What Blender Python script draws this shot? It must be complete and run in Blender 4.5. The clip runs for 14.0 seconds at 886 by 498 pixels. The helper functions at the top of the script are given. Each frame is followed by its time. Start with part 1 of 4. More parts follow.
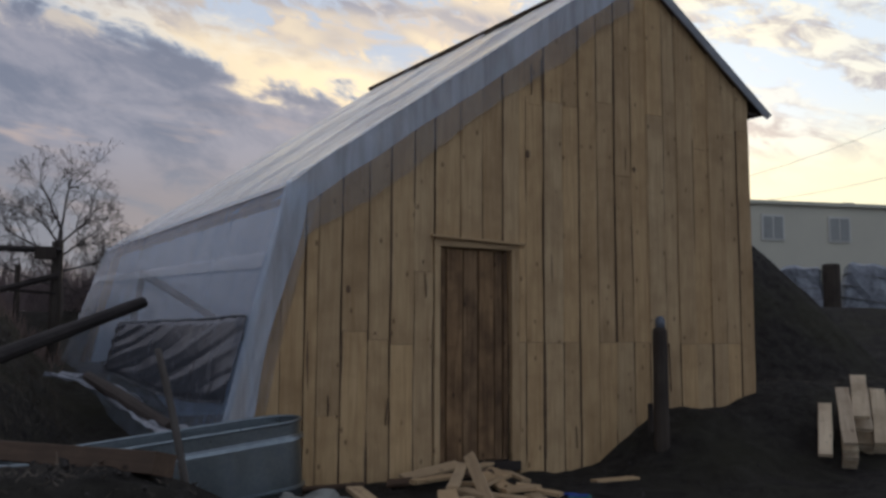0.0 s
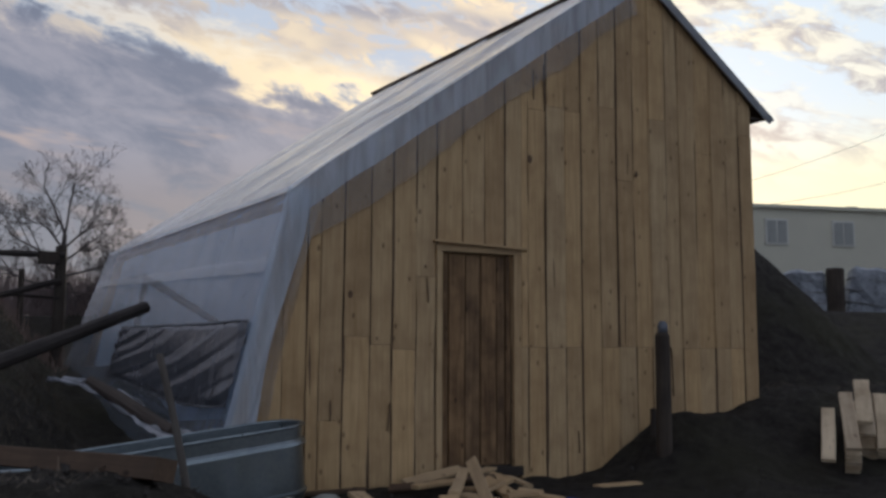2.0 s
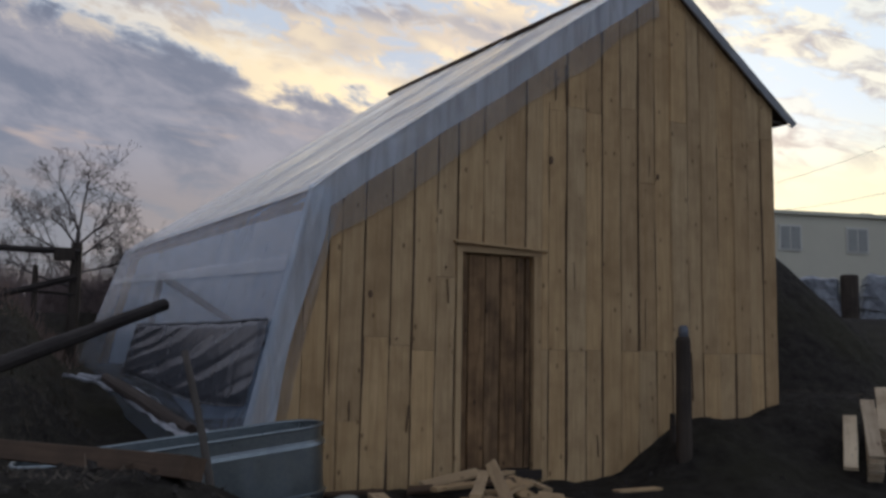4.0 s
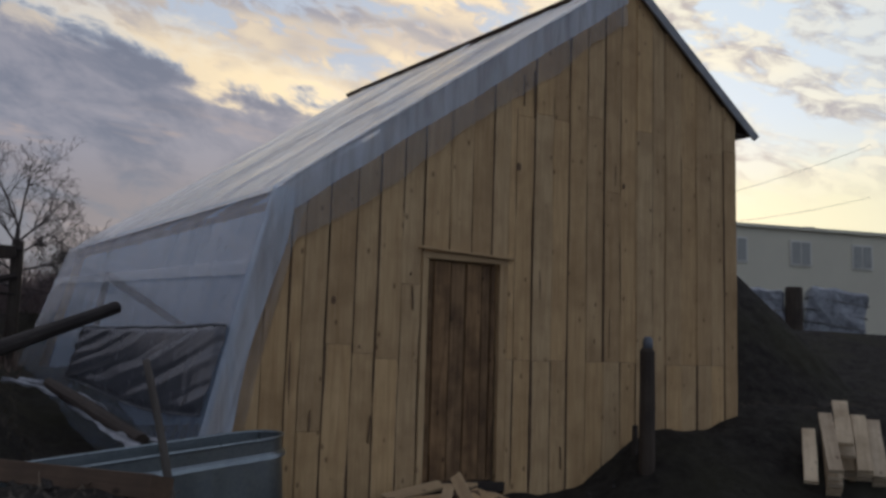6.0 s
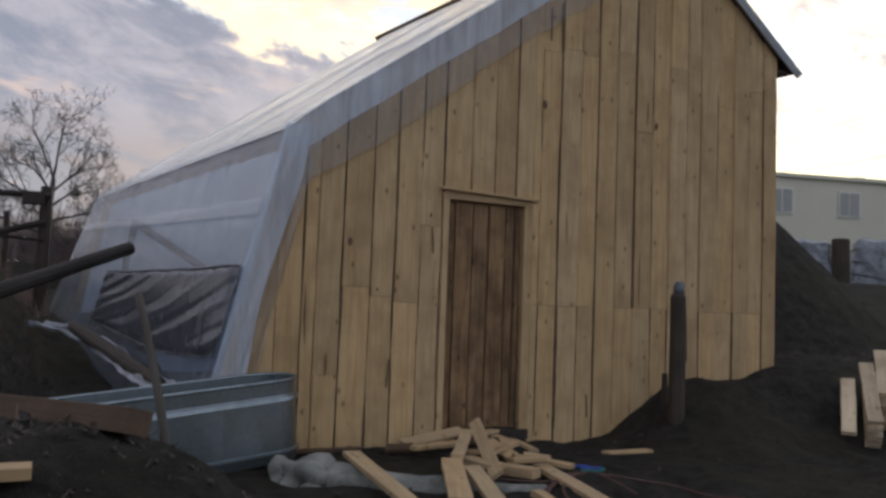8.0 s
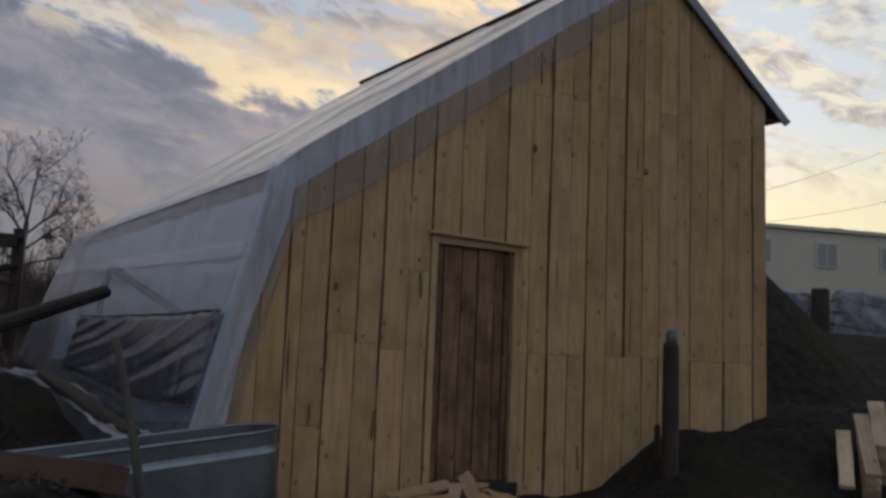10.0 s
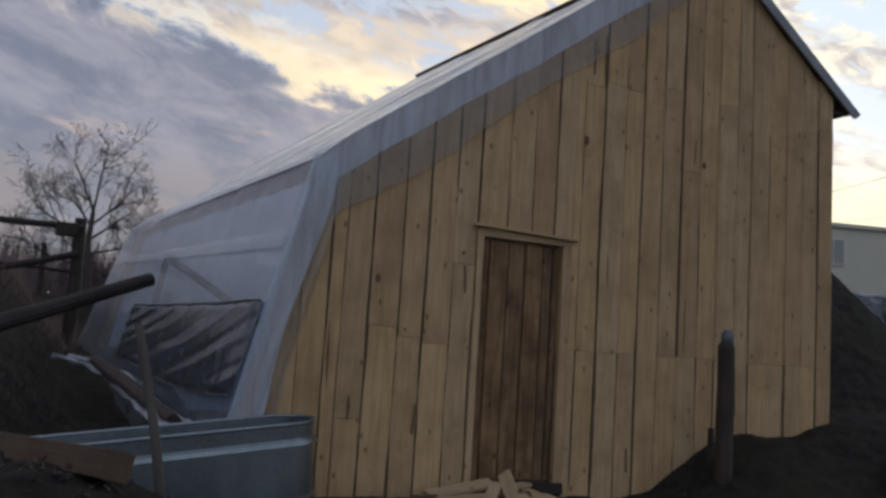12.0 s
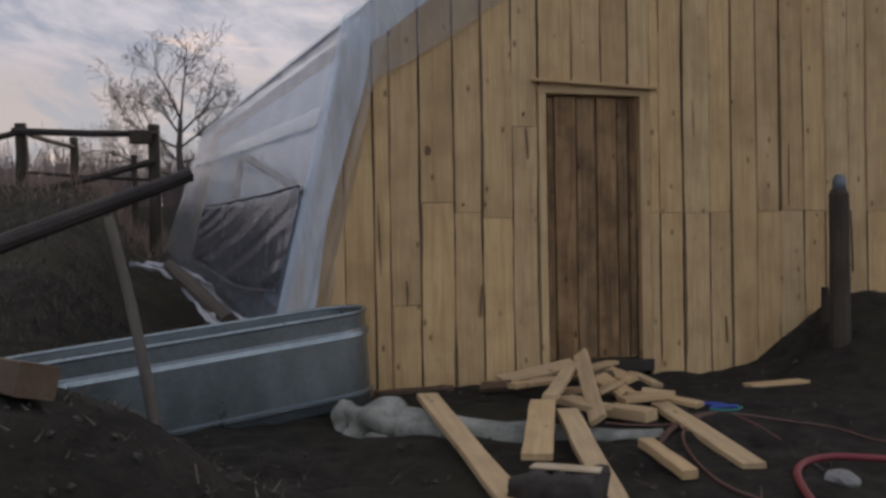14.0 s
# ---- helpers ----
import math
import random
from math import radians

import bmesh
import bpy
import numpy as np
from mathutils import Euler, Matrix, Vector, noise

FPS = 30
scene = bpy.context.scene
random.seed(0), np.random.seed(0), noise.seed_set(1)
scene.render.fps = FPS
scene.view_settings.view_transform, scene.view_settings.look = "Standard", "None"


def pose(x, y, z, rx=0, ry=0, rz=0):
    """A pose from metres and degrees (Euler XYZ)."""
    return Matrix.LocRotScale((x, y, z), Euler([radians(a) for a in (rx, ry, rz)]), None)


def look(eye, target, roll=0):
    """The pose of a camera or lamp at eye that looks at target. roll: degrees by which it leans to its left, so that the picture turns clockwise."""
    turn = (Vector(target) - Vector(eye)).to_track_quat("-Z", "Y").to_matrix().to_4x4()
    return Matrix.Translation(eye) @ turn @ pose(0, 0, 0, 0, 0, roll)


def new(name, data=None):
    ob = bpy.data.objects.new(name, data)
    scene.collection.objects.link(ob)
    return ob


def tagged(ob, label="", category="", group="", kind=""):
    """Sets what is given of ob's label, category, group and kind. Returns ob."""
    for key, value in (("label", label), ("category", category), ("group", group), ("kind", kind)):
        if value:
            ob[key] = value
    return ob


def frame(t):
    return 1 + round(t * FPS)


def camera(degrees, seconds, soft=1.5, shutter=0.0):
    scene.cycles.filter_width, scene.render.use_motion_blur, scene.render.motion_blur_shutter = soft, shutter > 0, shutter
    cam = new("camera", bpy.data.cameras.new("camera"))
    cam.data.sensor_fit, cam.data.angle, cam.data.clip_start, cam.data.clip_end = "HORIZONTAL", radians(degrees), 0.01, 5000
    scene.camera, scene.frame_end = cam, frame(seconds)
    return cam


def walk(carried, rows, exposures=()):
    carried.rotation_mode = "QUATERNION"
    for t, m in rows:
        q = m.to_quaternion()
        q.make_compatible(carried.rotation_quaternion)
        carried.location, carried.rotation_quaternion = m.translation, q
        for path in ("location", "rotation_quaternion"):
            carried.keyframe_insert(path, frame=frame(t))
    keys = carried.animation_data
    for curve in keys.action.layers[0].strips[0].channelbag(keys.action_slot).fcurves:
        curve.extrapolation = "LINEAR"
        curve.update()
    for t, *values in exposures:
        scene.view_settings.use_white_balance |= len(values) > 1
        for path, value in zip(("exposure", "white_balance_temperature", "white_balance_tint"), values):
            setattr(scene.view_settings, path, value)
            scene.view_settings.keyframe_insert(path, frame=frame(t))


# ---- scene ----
cam = camera(53.1, 14.0, soft=3.0)
PATH = [
    (0, (0.09, -0.547, 1.058), (1.006, 1.218, 1.273), 0.3),
    (0.5, (0.098, -0.538, 1.06), (1.005, 1.231, 1.275), 0.3),
    (1, (0.09, -0.541, 1.065), (0.989, 1.232, 1.28), 0.5),
    (1.5, (0.091, -0.561, 1.054), (0.993, 1.21, 1.277), 0.5),
    (2, (0.1, -0.559, 1.065), (1.008, 1.209, 1.289), 0.3),
    (2.5, (0.096, -0.57, 1.066), (0.989, 1.205, 1.288), 0.2),
    (3, (0.084, -0.583, 1.048), (0.952, 1.205, 1.264), 0.5),
    (5.5, (-0.043, -0.197, 1.081), (0.929, 1.533, 1.332), 2.1),
    (6, (-0.043, -0.194, 1.089), (0.956, 1.521, 1.331), 1.8),
    (6.5, (-0.044, -0.196, 1.08), (0.934, 1.535, 1.298), 1.3),
    (7, (-0.011, -0.168, 1.06), (0.921, 1.591, 1.247), 0.9),
    (7.5, (0.163, -0.12, 1.018), (1.047, 1.667, 1.182), 1.7),
    (8, (0.254, -0.053, 1.0), (1.177, 1.716, 1.139), 2.1),
    (8.5, (0.271, 0.114, 0.999), (1.236, 1.855, 1.19), 2.3),
    (11, (0.265, 0.189, 0.987), (1.222, 1.927, 1.241), 2.5),
    (11.5, (0.309, 0.195, 0.993), (1.27, 1.935, 1.217), 2.5),
    (12, (0.488, 0.245, 0.983), (1.318, 2.049, 1.218), 3.7),
    (12.5, (0.642, 0.282, 1.017), (1.318, 2.154, 1.217), 2.3),
    (13, (0.741, 0.48, 1.009), (1.39, 2.364, 1.171), 0.2),
    (13.5, (0.851, 0.629, 0.98), (1.495, 2.52, 1.076), -1.5),
    (14, (1.155, 0.705, 0.93), (1.747, 2.615, 0.903), -1.0),
]
walk(cam, [(t, look(eye, target, roll)) for t, eye, target, roll in PATH], [(0.0, 0.27, 6100, 10), (3.0, 0.27, 6100, 10), (5.5, 0.18, 6150, 10), (6.5, 0.08, 6100, 10), (7.0, 0.25, 6080, 10), (7.5, 0.5, 6200, 10), (8.0, 0.85, 6450, 10), (8.5, 0.75, 6550, 10), (11.0, -0.25, 6230, 10), (11.5, 0.16, 6120, 10), (12.0, 0.33, 6080, 10), (12.5, 0.35, 6280, 10), (13.0, 0.75, 6350, 10), (13.5, 0.8, 6550, 10), (14.0, 1.05, 6750, 10)])

cam.data.dof.use_dof = False

# ---- world and light ----
SUN_AZ, SUN_EL = 40.0, 9.0        # degrees from +y towards +x, and above the horizon
world = bpy.data.worlds.new("dusk_sky")
scene.world = world
world.use_nodes = True
wn, wl = world.node_tree.nodes, world.node_tree.links
wn.clear()


def wnode(kind, **k):
    n = wn.new(kind)
    for key, v in k.items():
        if key in n.inputs:
            n.inputs[key].default_value = v
    return n


def wmath(op, a, b=None, c=None, clamp=False):
    n = wn.new("ShaderNodeMath")
    n.operation, n.use_clamp = op, clamp
    for i, v in enumerate((a, b, c)):
        if v is None:
            continue
        if isinstance(v, (int, float)):
            n.inputs[i].default_value = v
        else:
            wl.new(v, n.inputs[i])
    return n.outputs[0]


def wramp(fac, stops):
    n = wn.new("ShaderNodeValToRGB")
    while len(n.color_ramp.elements) < len(stops):
        n.color_ramp.elements.new(0.5)
    for e, (p, c) in zip(n.color_ramp.elements, stops):
        e.position, e.color = p, (*c, 1)
    wl.new(fac, n.inputs[0])
    return n.outputs[0]


def wmix(fac, a, b, blend="MIX"):
    n = wn.new("ShaderNodeMix")
    n.data_type, n.blend_type = "RGBA", blend
    for sock, v in ((n.inputs[0], fac), (n.inputs[6], a), (n.inputs[7], b)):
        if isinstance(v, (int, float)):
            sock.default_value = v
        elif isinstance(v, tuple):
            sock.default_value = (*v, 1)
        else:
            wl.new(v, sock)
    return n.outputs[2]


sky = wn.new("ShaderNodeTexSky")
sky.sky_type, sky.sun_disc = "NISHITA", False
sky.sun_elevation, sky.sun_rotation = radians(SUN_EL), radians(SUN_AZ)
sky.air_density, sky.dust_density = 1.0, 2.0
coord = wn.new("ShaderNodeTexCoord")
sep = wn.new("ShaderNodeSeparateXYZ")
wl.new(coord.outputs["Generated"], sep.inputs[0])
up = wmath("MAXIMUM", sep.outputs[2], 0.0)
lift = wmath("ADD", up, 0.16)
comb = wn.new("ShaderNodeCombineXYZ")
wl.new(wmath("DIVIDE", sep.outputs[0], lift), comb.inputs[0])
wl.new(wmath("DIVIDE", sep.outputs[1], lift), comb.inputs[1])
cl1 = wnode("ShaderNodeTexNoise", Scale=1.45, Detail=9.0, Roughness=0.58, Distortion=0.35)
cl2 = wnode("ShaderNodeTexNoise", Scale=6.5, Detail=7.0, Roughness=0.62, Distortion=0.2)
shift = wn.new("ShaderNodeVectorMath")
shift.operation = "ADD"
shift.inputs[1].default_value = (3.15, 0.4, 2.0)
wl.new(comb.outputs[0], shift.inputs[0])
wl.new(shift.outputs[0], cl1.inputs["Vector"])
wl.new(shift.outputs[0], cl2.inputs["Vector"])
nrm = wn.new("ShaderNodeVectorMath")
nrm.operation = "NORMALIZE"
wl.new(coord.outputs["Generated"], nrm.inputs[0])


def toward(azim, elev, power):
    """1 in that direction, falling off round it."""
    d = wn.new("ShaderNodeVectorMath")
    d.operation = "DOT_PRODUCT"
    wl.new(nrm.outputs[0], d.inputs[0])
    a, e = radians(azim), radians(elev)
    d.inputs[1].default_value = (math.sin(a) * math.cos(e), math.cos(a) * math.cos(e), math.sin(e))
    return wmath("POWER", wmath("MAXIMUM", d.outputs["Value"], 0.0), power)


near_sun = toward(SUN_AZ + 8, SUN_EL - 3, 14.0)
glow = toward(SUN_AZ + 10, SUN_EL - 4, 34.0)
wide_sun = toward(SUN_AZ - 14, SUN_EL + 6, 9.0)
bank = toward(5, 9, 17.0)             # heavy cloud bank beside the sunset
behind = wmath("MAXIMUM", wmath("MULTIPLY", sep.outputs[1], -1.0), 0.0)
cover = wmath("MULTIPLY_ADD", cl2.outputs[0], 0.30, wmath("MULTIPLY", cl1.outputs[0], 0.95))
cover = wmath("SUBTRACT", cover, wmath("MULTIPLY", near_sun, 0.15))
cover = wmath("ADD", cover, wmath("MULTIPLY", bank, 0.205))
cover = wmath("SUBTRACT", cover, wmath("MULTIPLY", behind, 0.10))
thick = wramp(cover, [(0.56, (0, 0, 0)), (0.74, (1, 1, 1))])
clear = wmix(glow, (0.50, 0.57, 0.68), (0.75, 0.71, 0.50))
rim = wmix(wide_sun, (0.44, 0.44, 0.50), (0.92, 0.70, 0.42))
dark = wmix(near_sun, (0.195, 0.205, 0.275), (0.52, 0.50, 0.47))
core = wramp(wmath("MULTIPLY_ADD", cl2.outputs[0], 0.45, wmath("MULTIPLY", cl1.outputs[0], 0.75)), [(0.48, (1, 1, 1)), (0.72, (0, 0, 0))])
dark = wmix(core, wmix(near_sun, (0.115, 0.125, 0.18), (0.42, 0.40, 0.39)), wmix(near_sun, (0.235, 0.24, 0.295), (0.66, 0.58, 0.46)))
low = wramp(sep.outputs[2], [(0.03, (0.75, 0.75, 0.75)), (0.20, (0, 0, 0))])
dark = wmix(low, dark, wmix(near_sun, (0.28, 0.24, 0.25), (0.62, 0.58, 0.45)))
edge = wramp(cover, [(0.52, (0, 0, 0)), (0.60, (1, 1, 1))])
clouds = wmix(thick, wmix(edge, clear, rim), dark)
# the evening side: azimuth and elevation in degrees carry the cloud bank and the streaks over it
azim = wmath("MULTIPLY", wmath("ARCTAN2", sep.outputs[0], sep.outputs[1]), 57.296)
nsep = wn.new("ShaderNodeSeparateXYZ")
wl.new(nrm.outputs[0], nsep.inputs[0])
elev = wmath("MULTIPLY", wmath("ARCSINE", nsep.outputs[2]), 57.296)


def wnoise(su, sv, slant, detail, rough, seed, dist=0.0):
    """Cloud noise stretched along the horizon, drawn out on a slant."""
    c = wn.new("ShaderNodeCombineXYZ")
    wl.new(wmath("MULTIPLY", azim, su), c.inputs[0])
    wl.new(wmath("MULTIPLY", wmath("MULTIPLY_ADD", azim, slant, elev), sv), c.inputs[1])
    c.inputs[2].default_value = seed
    t = wnode("ShaderNodeTexNoise", Scale=1.0, Detail=detail, Roughness=rough, Distortion=dist)
    wl.new(c.outputs[0], t.inputs["Vector"])
    return t.outputs[0]


def wstep(x, lo, hi):
    n = wn.new("ShaderNodeMapRange")
    n.interpolation_type = "SMOOTHSTEP"
    n.inputs["From Min"].default_value, n.inputs["From Max"].default_value = lo, hi
    wl.new(x, n.inputs["Value"])
    return n.outputs["Result"]


big = wnoise(0.065, 0.15, 0.18, 3.0, 0.5, 4.0)
mid = wnoise(0.16, 0.36, 0.22, 6.0, 0.58, 9.0, 0.4)
fine = wnoise(0.45, 0.95, 0.22, 5.0, 0.6, 2.0, 0.5)
lump = wmath("ADD", wmath("MULTIPLY", wmath("SUBTRACT", mid, 0.5), 9.0), wmath("MULTIPLY", wmath("SUBTRACT", fine, 0.5), 4.0))
gold = toward(SUN_AZ - 14, SUN_EL + 7, 16.0)
pale = wstep(azim, 30.0, 46.0)
# broken cream and lilac cloud with blue gaps
gap = wstep(wmath("ADD", wmath("MULTIPLY", mid, 0.75), wmath("MULTIPLY", fine, 0.35)), 0.52, 0.62)
open_sky = wmix(wstep(elev, 8.0, 16.0), wmix(pale, (0.36, 0.31, 0.31), (0.73, 0.68, 0.45)), wmix(pale, (0.43, 0.47, 0.53), (0.57, 0.64, 0.69)))
bright = wmix(gold, (0.34, 0.31, 0.33), (0.98, 0.76, 0.45))
bright = wmix(pale, bright, (0.80, 0.73, 0.56))
soft_grey = wmix(pale, (0.30, 0.29, 0.32), (0.66, 0.66, 0.60))
body = wmix(wstep(big, 0.38, 0.62), bright, soft_grey)
body = wmix(wstep(fine, 0.40, 0.66), body, wmix(gold, (0.28, 0.275, 0.31), (0.62, 0.50, 0.38)))
upper = wmix(gap, body, open_sky)
upper = wmix(wmath("MULTIPLY", wstep(elev, 13.5, 9.0), pale), upper, (0.73, 0.68, 0.46))
# slate bank, its upper edge falling towards the sunset and lit along it
edge_el = wmath("ADD", wmath("MULTIPLY_ADD", azim, -0.20, 20.2), wmath("MULTIPLY", lump, 0.72))
depth_in = wmath("SUBTRACT", edge_el, elev)
in_bank = wmath("MULTIPLY", wstep(depth_in, -0.2, 1.5), wstep(azim, 29.0, 21.0))
slate = wmix(wstep(wmath("MULTIPLY_ADD", fine, 0.25, wmath("MULTIPLY", mid, 0.75)), 0.38, 0.62), (0.265, 0.252, 0.282), (0.148, 0.158, 0.200))
slate = wmix(wstep(elev, 13.0, 8.0), slate, wmix(wstep(mid, 0.45, 0.6), (0.235, 0.205, 0.210), (0.180, 0.182, 0.210)))
peep = wmath("MULTIPLY", wstep(wnoise(0.10, 0.55, 0.10, 4.0, 0.55, 7.3, 0.3), 0.60, 0.74), wmath("MULTIPLY", wstep(elev, 15.5, 13.0), wstep(azim, 26.0, 14.0)))
slate = wmix(peep, slate, (0.38, 0.30, 0.27))
front_sky = wmix(in_bank, upper, slate)
rim_lit = wmath("MULTIPLY", wmath("MULTIPLY", wstep(depth_in, -2.6, -0.3), wstep(depth_in, 1.0, -0.1)), wmath("MULTIPLY", gold, wstep(azim, 29.0, 21.0)))
front_sky = wmix(rim_lit, front_sky, (0.95, 0.74, 0.44))
clouds = wmix(wstep(sep.outputs[1], 0.30, 0.60), clouds, front_sky)
# the sky darkens away from the sunset
dusk = wramp(sep.outputs[1], [(0.0, (0.64, 0.63, 0.64)), (0.45, (1, 1, 1))])
clouds = wmix(1.0, clouds, dusk, "MULTIPLY")
bg1 = wnode("ShaderNodeBackground", Strength=0.05)
bg1.inputs[1].default_value = 0.05
sky.sun_intensity = 0.2
wl.new(wmix(1.0, sky.outputs[0], (0.16, 0.16, 0.18), "MULTIPLY"), bg1.inputs[0])
bg2 = wnode("ShaderNodeBackground", Strength=1.0)
wl.new(clouds, bg2.inputs[0])
add = wn.new("ShaderNodeAddShader")
out = wn.new("ShaderNodeOutputWorld")
wl.new(bg1.outputs[0], add.inputs[0])
wl.new(bg2.outputs[0], add.inputs[1])
wl.new(add.outputs[0], out.inputs[0])

sun = new("sun", bpy.data.lights.new("sun", "SUN"))
sun.data.energy, sun.data.angle, sun.data.color = 0.5, radians(12), (1.0, 0.86, 0.66)
az, el = radians(SUN_AZ), radians(SUN_EL)
sun.matrix_world = look((0, 0, 0), (-math.sin(az) * math.cos(el), -math.cos(az) * math.cos(el), -math.sin(el)))


# ---- materials ----
class Mat:
    """A node material with short helpers."""

    def __init__(self, name):
        self.m = bpy.data.materials.new(name)
        self.m.use_nodes = True
        self.n, self.l = self.m.node_tree.nodes, self.m.node_tree.links
        self.p = self.n["Principled BSDF"]
        self.out = self.n["Material Output"]
        self.tc = self.n.new("ShaderNodeTexCoord")

    def link(self, a, b):
        self.l.new(a, b)

    def mapping(self, scale=(1, 1, 1), rnd=True, rot=(0, 0, 0)):
        mp = self.n.new("ShaderNodeMapping")
        mp.inputs["Scale"].default_value = scale
        mp.inputs["Rotation"].default_value = rot
        self.link(self.tc.outputs["Object"], mp.inputs["Vector"])
        if rnd:
            oi = self.n.new("ShaderNodeObjectInfo")
            mul = self.n.new("ShaderNodeVectorMath")
            mul.operation = "SCALE"
            mul.inputs[0].default_value = (17.0, 31.0, 23.0)
            self.link(oi.outputs["Random"], mul.inputs["Scale"])
            self.link(mul.outputs[0], mp.inputs["Location"])
        return mp.outputs[0]

    def noise(self, vec, scale, detail=4.0, rough=0.55, dist=0.0):
        t = self.n.new("ShaderNodeTexNoise")
        t.inputs["Scale"].default_value, t.inputs["Detail"].default_value = scale, detail
        t.inputs["Roughness"].default_value, t.inputs["Distortion"].default_value = rough, dist
        self.link(vec, t.inputs["Vector"])
        return t.outputs[0]

    def ramp(self, fac, stops):
        r = self.n.new("ShaderNodeValToRGB")
        while len(r.color_ramp.elements) < len(stops):
            r.color_ramp.elements.new(0.5)
        for e, (p, c) in zip(r.color_ramp.elements, stops):
            e.position = p
            e.color = (*c, 1) if isinstance(c, tuple) else (c, c, c, 1)
        self.link(fac, r.inputs[0])
        return r.outputs[0]

    def mix(self, fac, a, b, blend="MIX"):
        x = self.n.new("ShaderNodeMix")
        x.data_type, x.blend_type = "RGBA", blend
        for s, v in ((x.inputs[0], fac), (x.inputs[6], a), (x.inputs[7], b)):
            if isinstance(v, (int, float)):
                s.default_value = v
            elif isinstance(v, tuple):
                s.default_value = (*v, 1)
            else:
                self.link(v, s)
        return x.outputs[2]

    def math(self, op, a, b):
        x = self.n.new("ShaderNodeMath")
        x.operation = op
        for i, v in enumerate((a, b)):
            if isinstance(v, (int, float)):
                x.inputs[i].default_value = v
            else:
                self.link(v, x.inputs[i])
        return x.outputs[0]

    def random(self):
        return self.n.new("ShaderNodeObjectInfo").outputs["Random"]

    def bump(self, h, strength=0.3, dist=0.01):
        b = self.n.new("ShaderNodeBump")
        b.inputs["Strength"].default_value, b.inputs["Distance"].default_value = strength, dist
        self.link(h, b.inputs["Height"])
        self.link(b.outputs[0], self.p.inputs["Normal"])

    def done(self, color=None, rough=None, metal=None, spec=None):
        for key, v in (("Base Color", color), ("Roughness", rough), ("Metallic", metal), ("Specular IOR Level", spec)):
            if v is None:
                continue
            if isinstance(v, (int, float)):
                self.p.inputs[key].default_value = v
            elif isinstance(v, tuple):
                self.p.inputs[key].default_value = (*v, 1)
            else:
                self.link(v, self.p.inputs[key])
        return self.m


def plain(name, color, rough, metal=0.0, var=0.25, scale=8.0, bump=0.15, dark=0.5, axis=None):
    m = Mat(name)
    s = (1, 1, 1) if axis is None else tuple(0.15 if i == axis else 1 for i in range(3))
    a = m.noise(m.mapping(s), scale, 6, 0.65)
    b = m.noise(m.mapping(s), scale * 7, 4, 0.6)
    low = tuple(c * dark for c in color)
    c = m.mix(m.ramp(a, [(0.35, var), (0.65, 0.0)]), color, low)
    m.bump(b, bump, 0.01)
    r = m.ramp(a, [(0.3, max(rough - 0.12, 0.05)), (0.7, min(rough + 0.12, 1.0))])
    return m.done(c, r, metal)


def wood(name, light, dark, stain, axis=2, knots=True, wear=0.55, rough=0.75):
    """Sawn softwood, the grain along the given local axis."""
    m = Mat(name)
    s = [22.0, 22.0, 22.0]
    s[axis] = 1.1
    grain = m.noise(m.mapping(s), 1.6, 6, 0.65, 0.6)
    blot = m.noise(m.mapping((1, 1, 1)), 2.6, 5, 0.6)
    fine = m.noise(m.mapping([v * 4 for v in s]), 2.0, 3)
    base = m.mix(m.ramp(grain, [(0.32, 0.0), (0.72, 1.0)]), light, dark)
    base = m.mix(m.ramp(blot, [(0.42, 0.0), (0.72, wear)]), base, stain)
    ss = [7.0, 7.0, 7.0]
    ss[axis] = 0.5
    streak = m.noise(m.mapping(ss), 1.3, 5, 0.65, 0.8)
    base = m.mix(m.ramp(streak, [(0.56, 0.0), (0.74, wear * 0.8)]), base, stain)
    tone = m.ramp(m.random(), [(0.0, (0.84, 0.78, 0.71)), (0.3, (0.98, 0.97, 0.95)), (0.6, (0.95, 0.89, 0.80)), (1.0, (1.10, 1.04, 0.94))])
    base = m.mix(1.0, base, tone, "MULTIPLY")
    if knots:
        ks = [8.0, 8.0, 8.0]
        ks[axis] = 4.2
        v = m.n.new("ShaderNodeTexVoronoi")
        v.inputs["Scale"].default_value = 1.0
        m.link(m.mapping(ks), v.inputs["Vector"])
        base = m.mix(m.ramp(v.outputs["Distance"], [(0.06, 0.7), (0.14, 0.0)]), base, (stain[0] * 0.35, stain[1] * 0.3, stain[2] * 0.28))
    m.bump(m.mix(0.5, grain, fine), 0.35, 0.004)
    return m.done(base, rough, spec=0.25)


M_BOARD = wood("fresh_spruce", (0.65, 0.478, 0.270), (0.47, 0.318, 0.162), (0.30, 0.192, 0.098))
M_BACK = plain("gap_backing_brown", (0.25, 0.165, 0.095), 0.9, 0.0, 0.6, 9.0, 0.4, 0.5)
# bark brown of the waney edges, also painting the shadow lines between boards
M_WANE_SHADE = plain("bark_wane_and_shade", (0.20, 0.13, 0.075), 0.9, 0.0, 0.6, 14.0, 0.5, 0.4)
M_BOARD_X = wood("fresh_spruce_lengthwise", (0.60, 0.45, 0.27), (0.45, 0.32, 0.18), (0.33, 0.24, 0.15), axis=0)
M_DOOR = wood("old_door_wood", (0.36, 0.235, 0.125), (0.15, 0.09, 0.047), (0.07, 0.042, 0.025), wear=0.85)
M_OLD = wood("weathered_wood", (0.060, 0.051, 0.046), (0.035, 0.030, 0.027), (0.024, 0.020, 0.019), axis=0, knots=False, wear=0.8)
M_OLDZ = wood("weathered_post_wood", (0.085, 0.07, 0.058), (0.045, 0.037, 0.031), (0.03, 0.024, 0.021), axis=2, knots=False, wear=0.8)
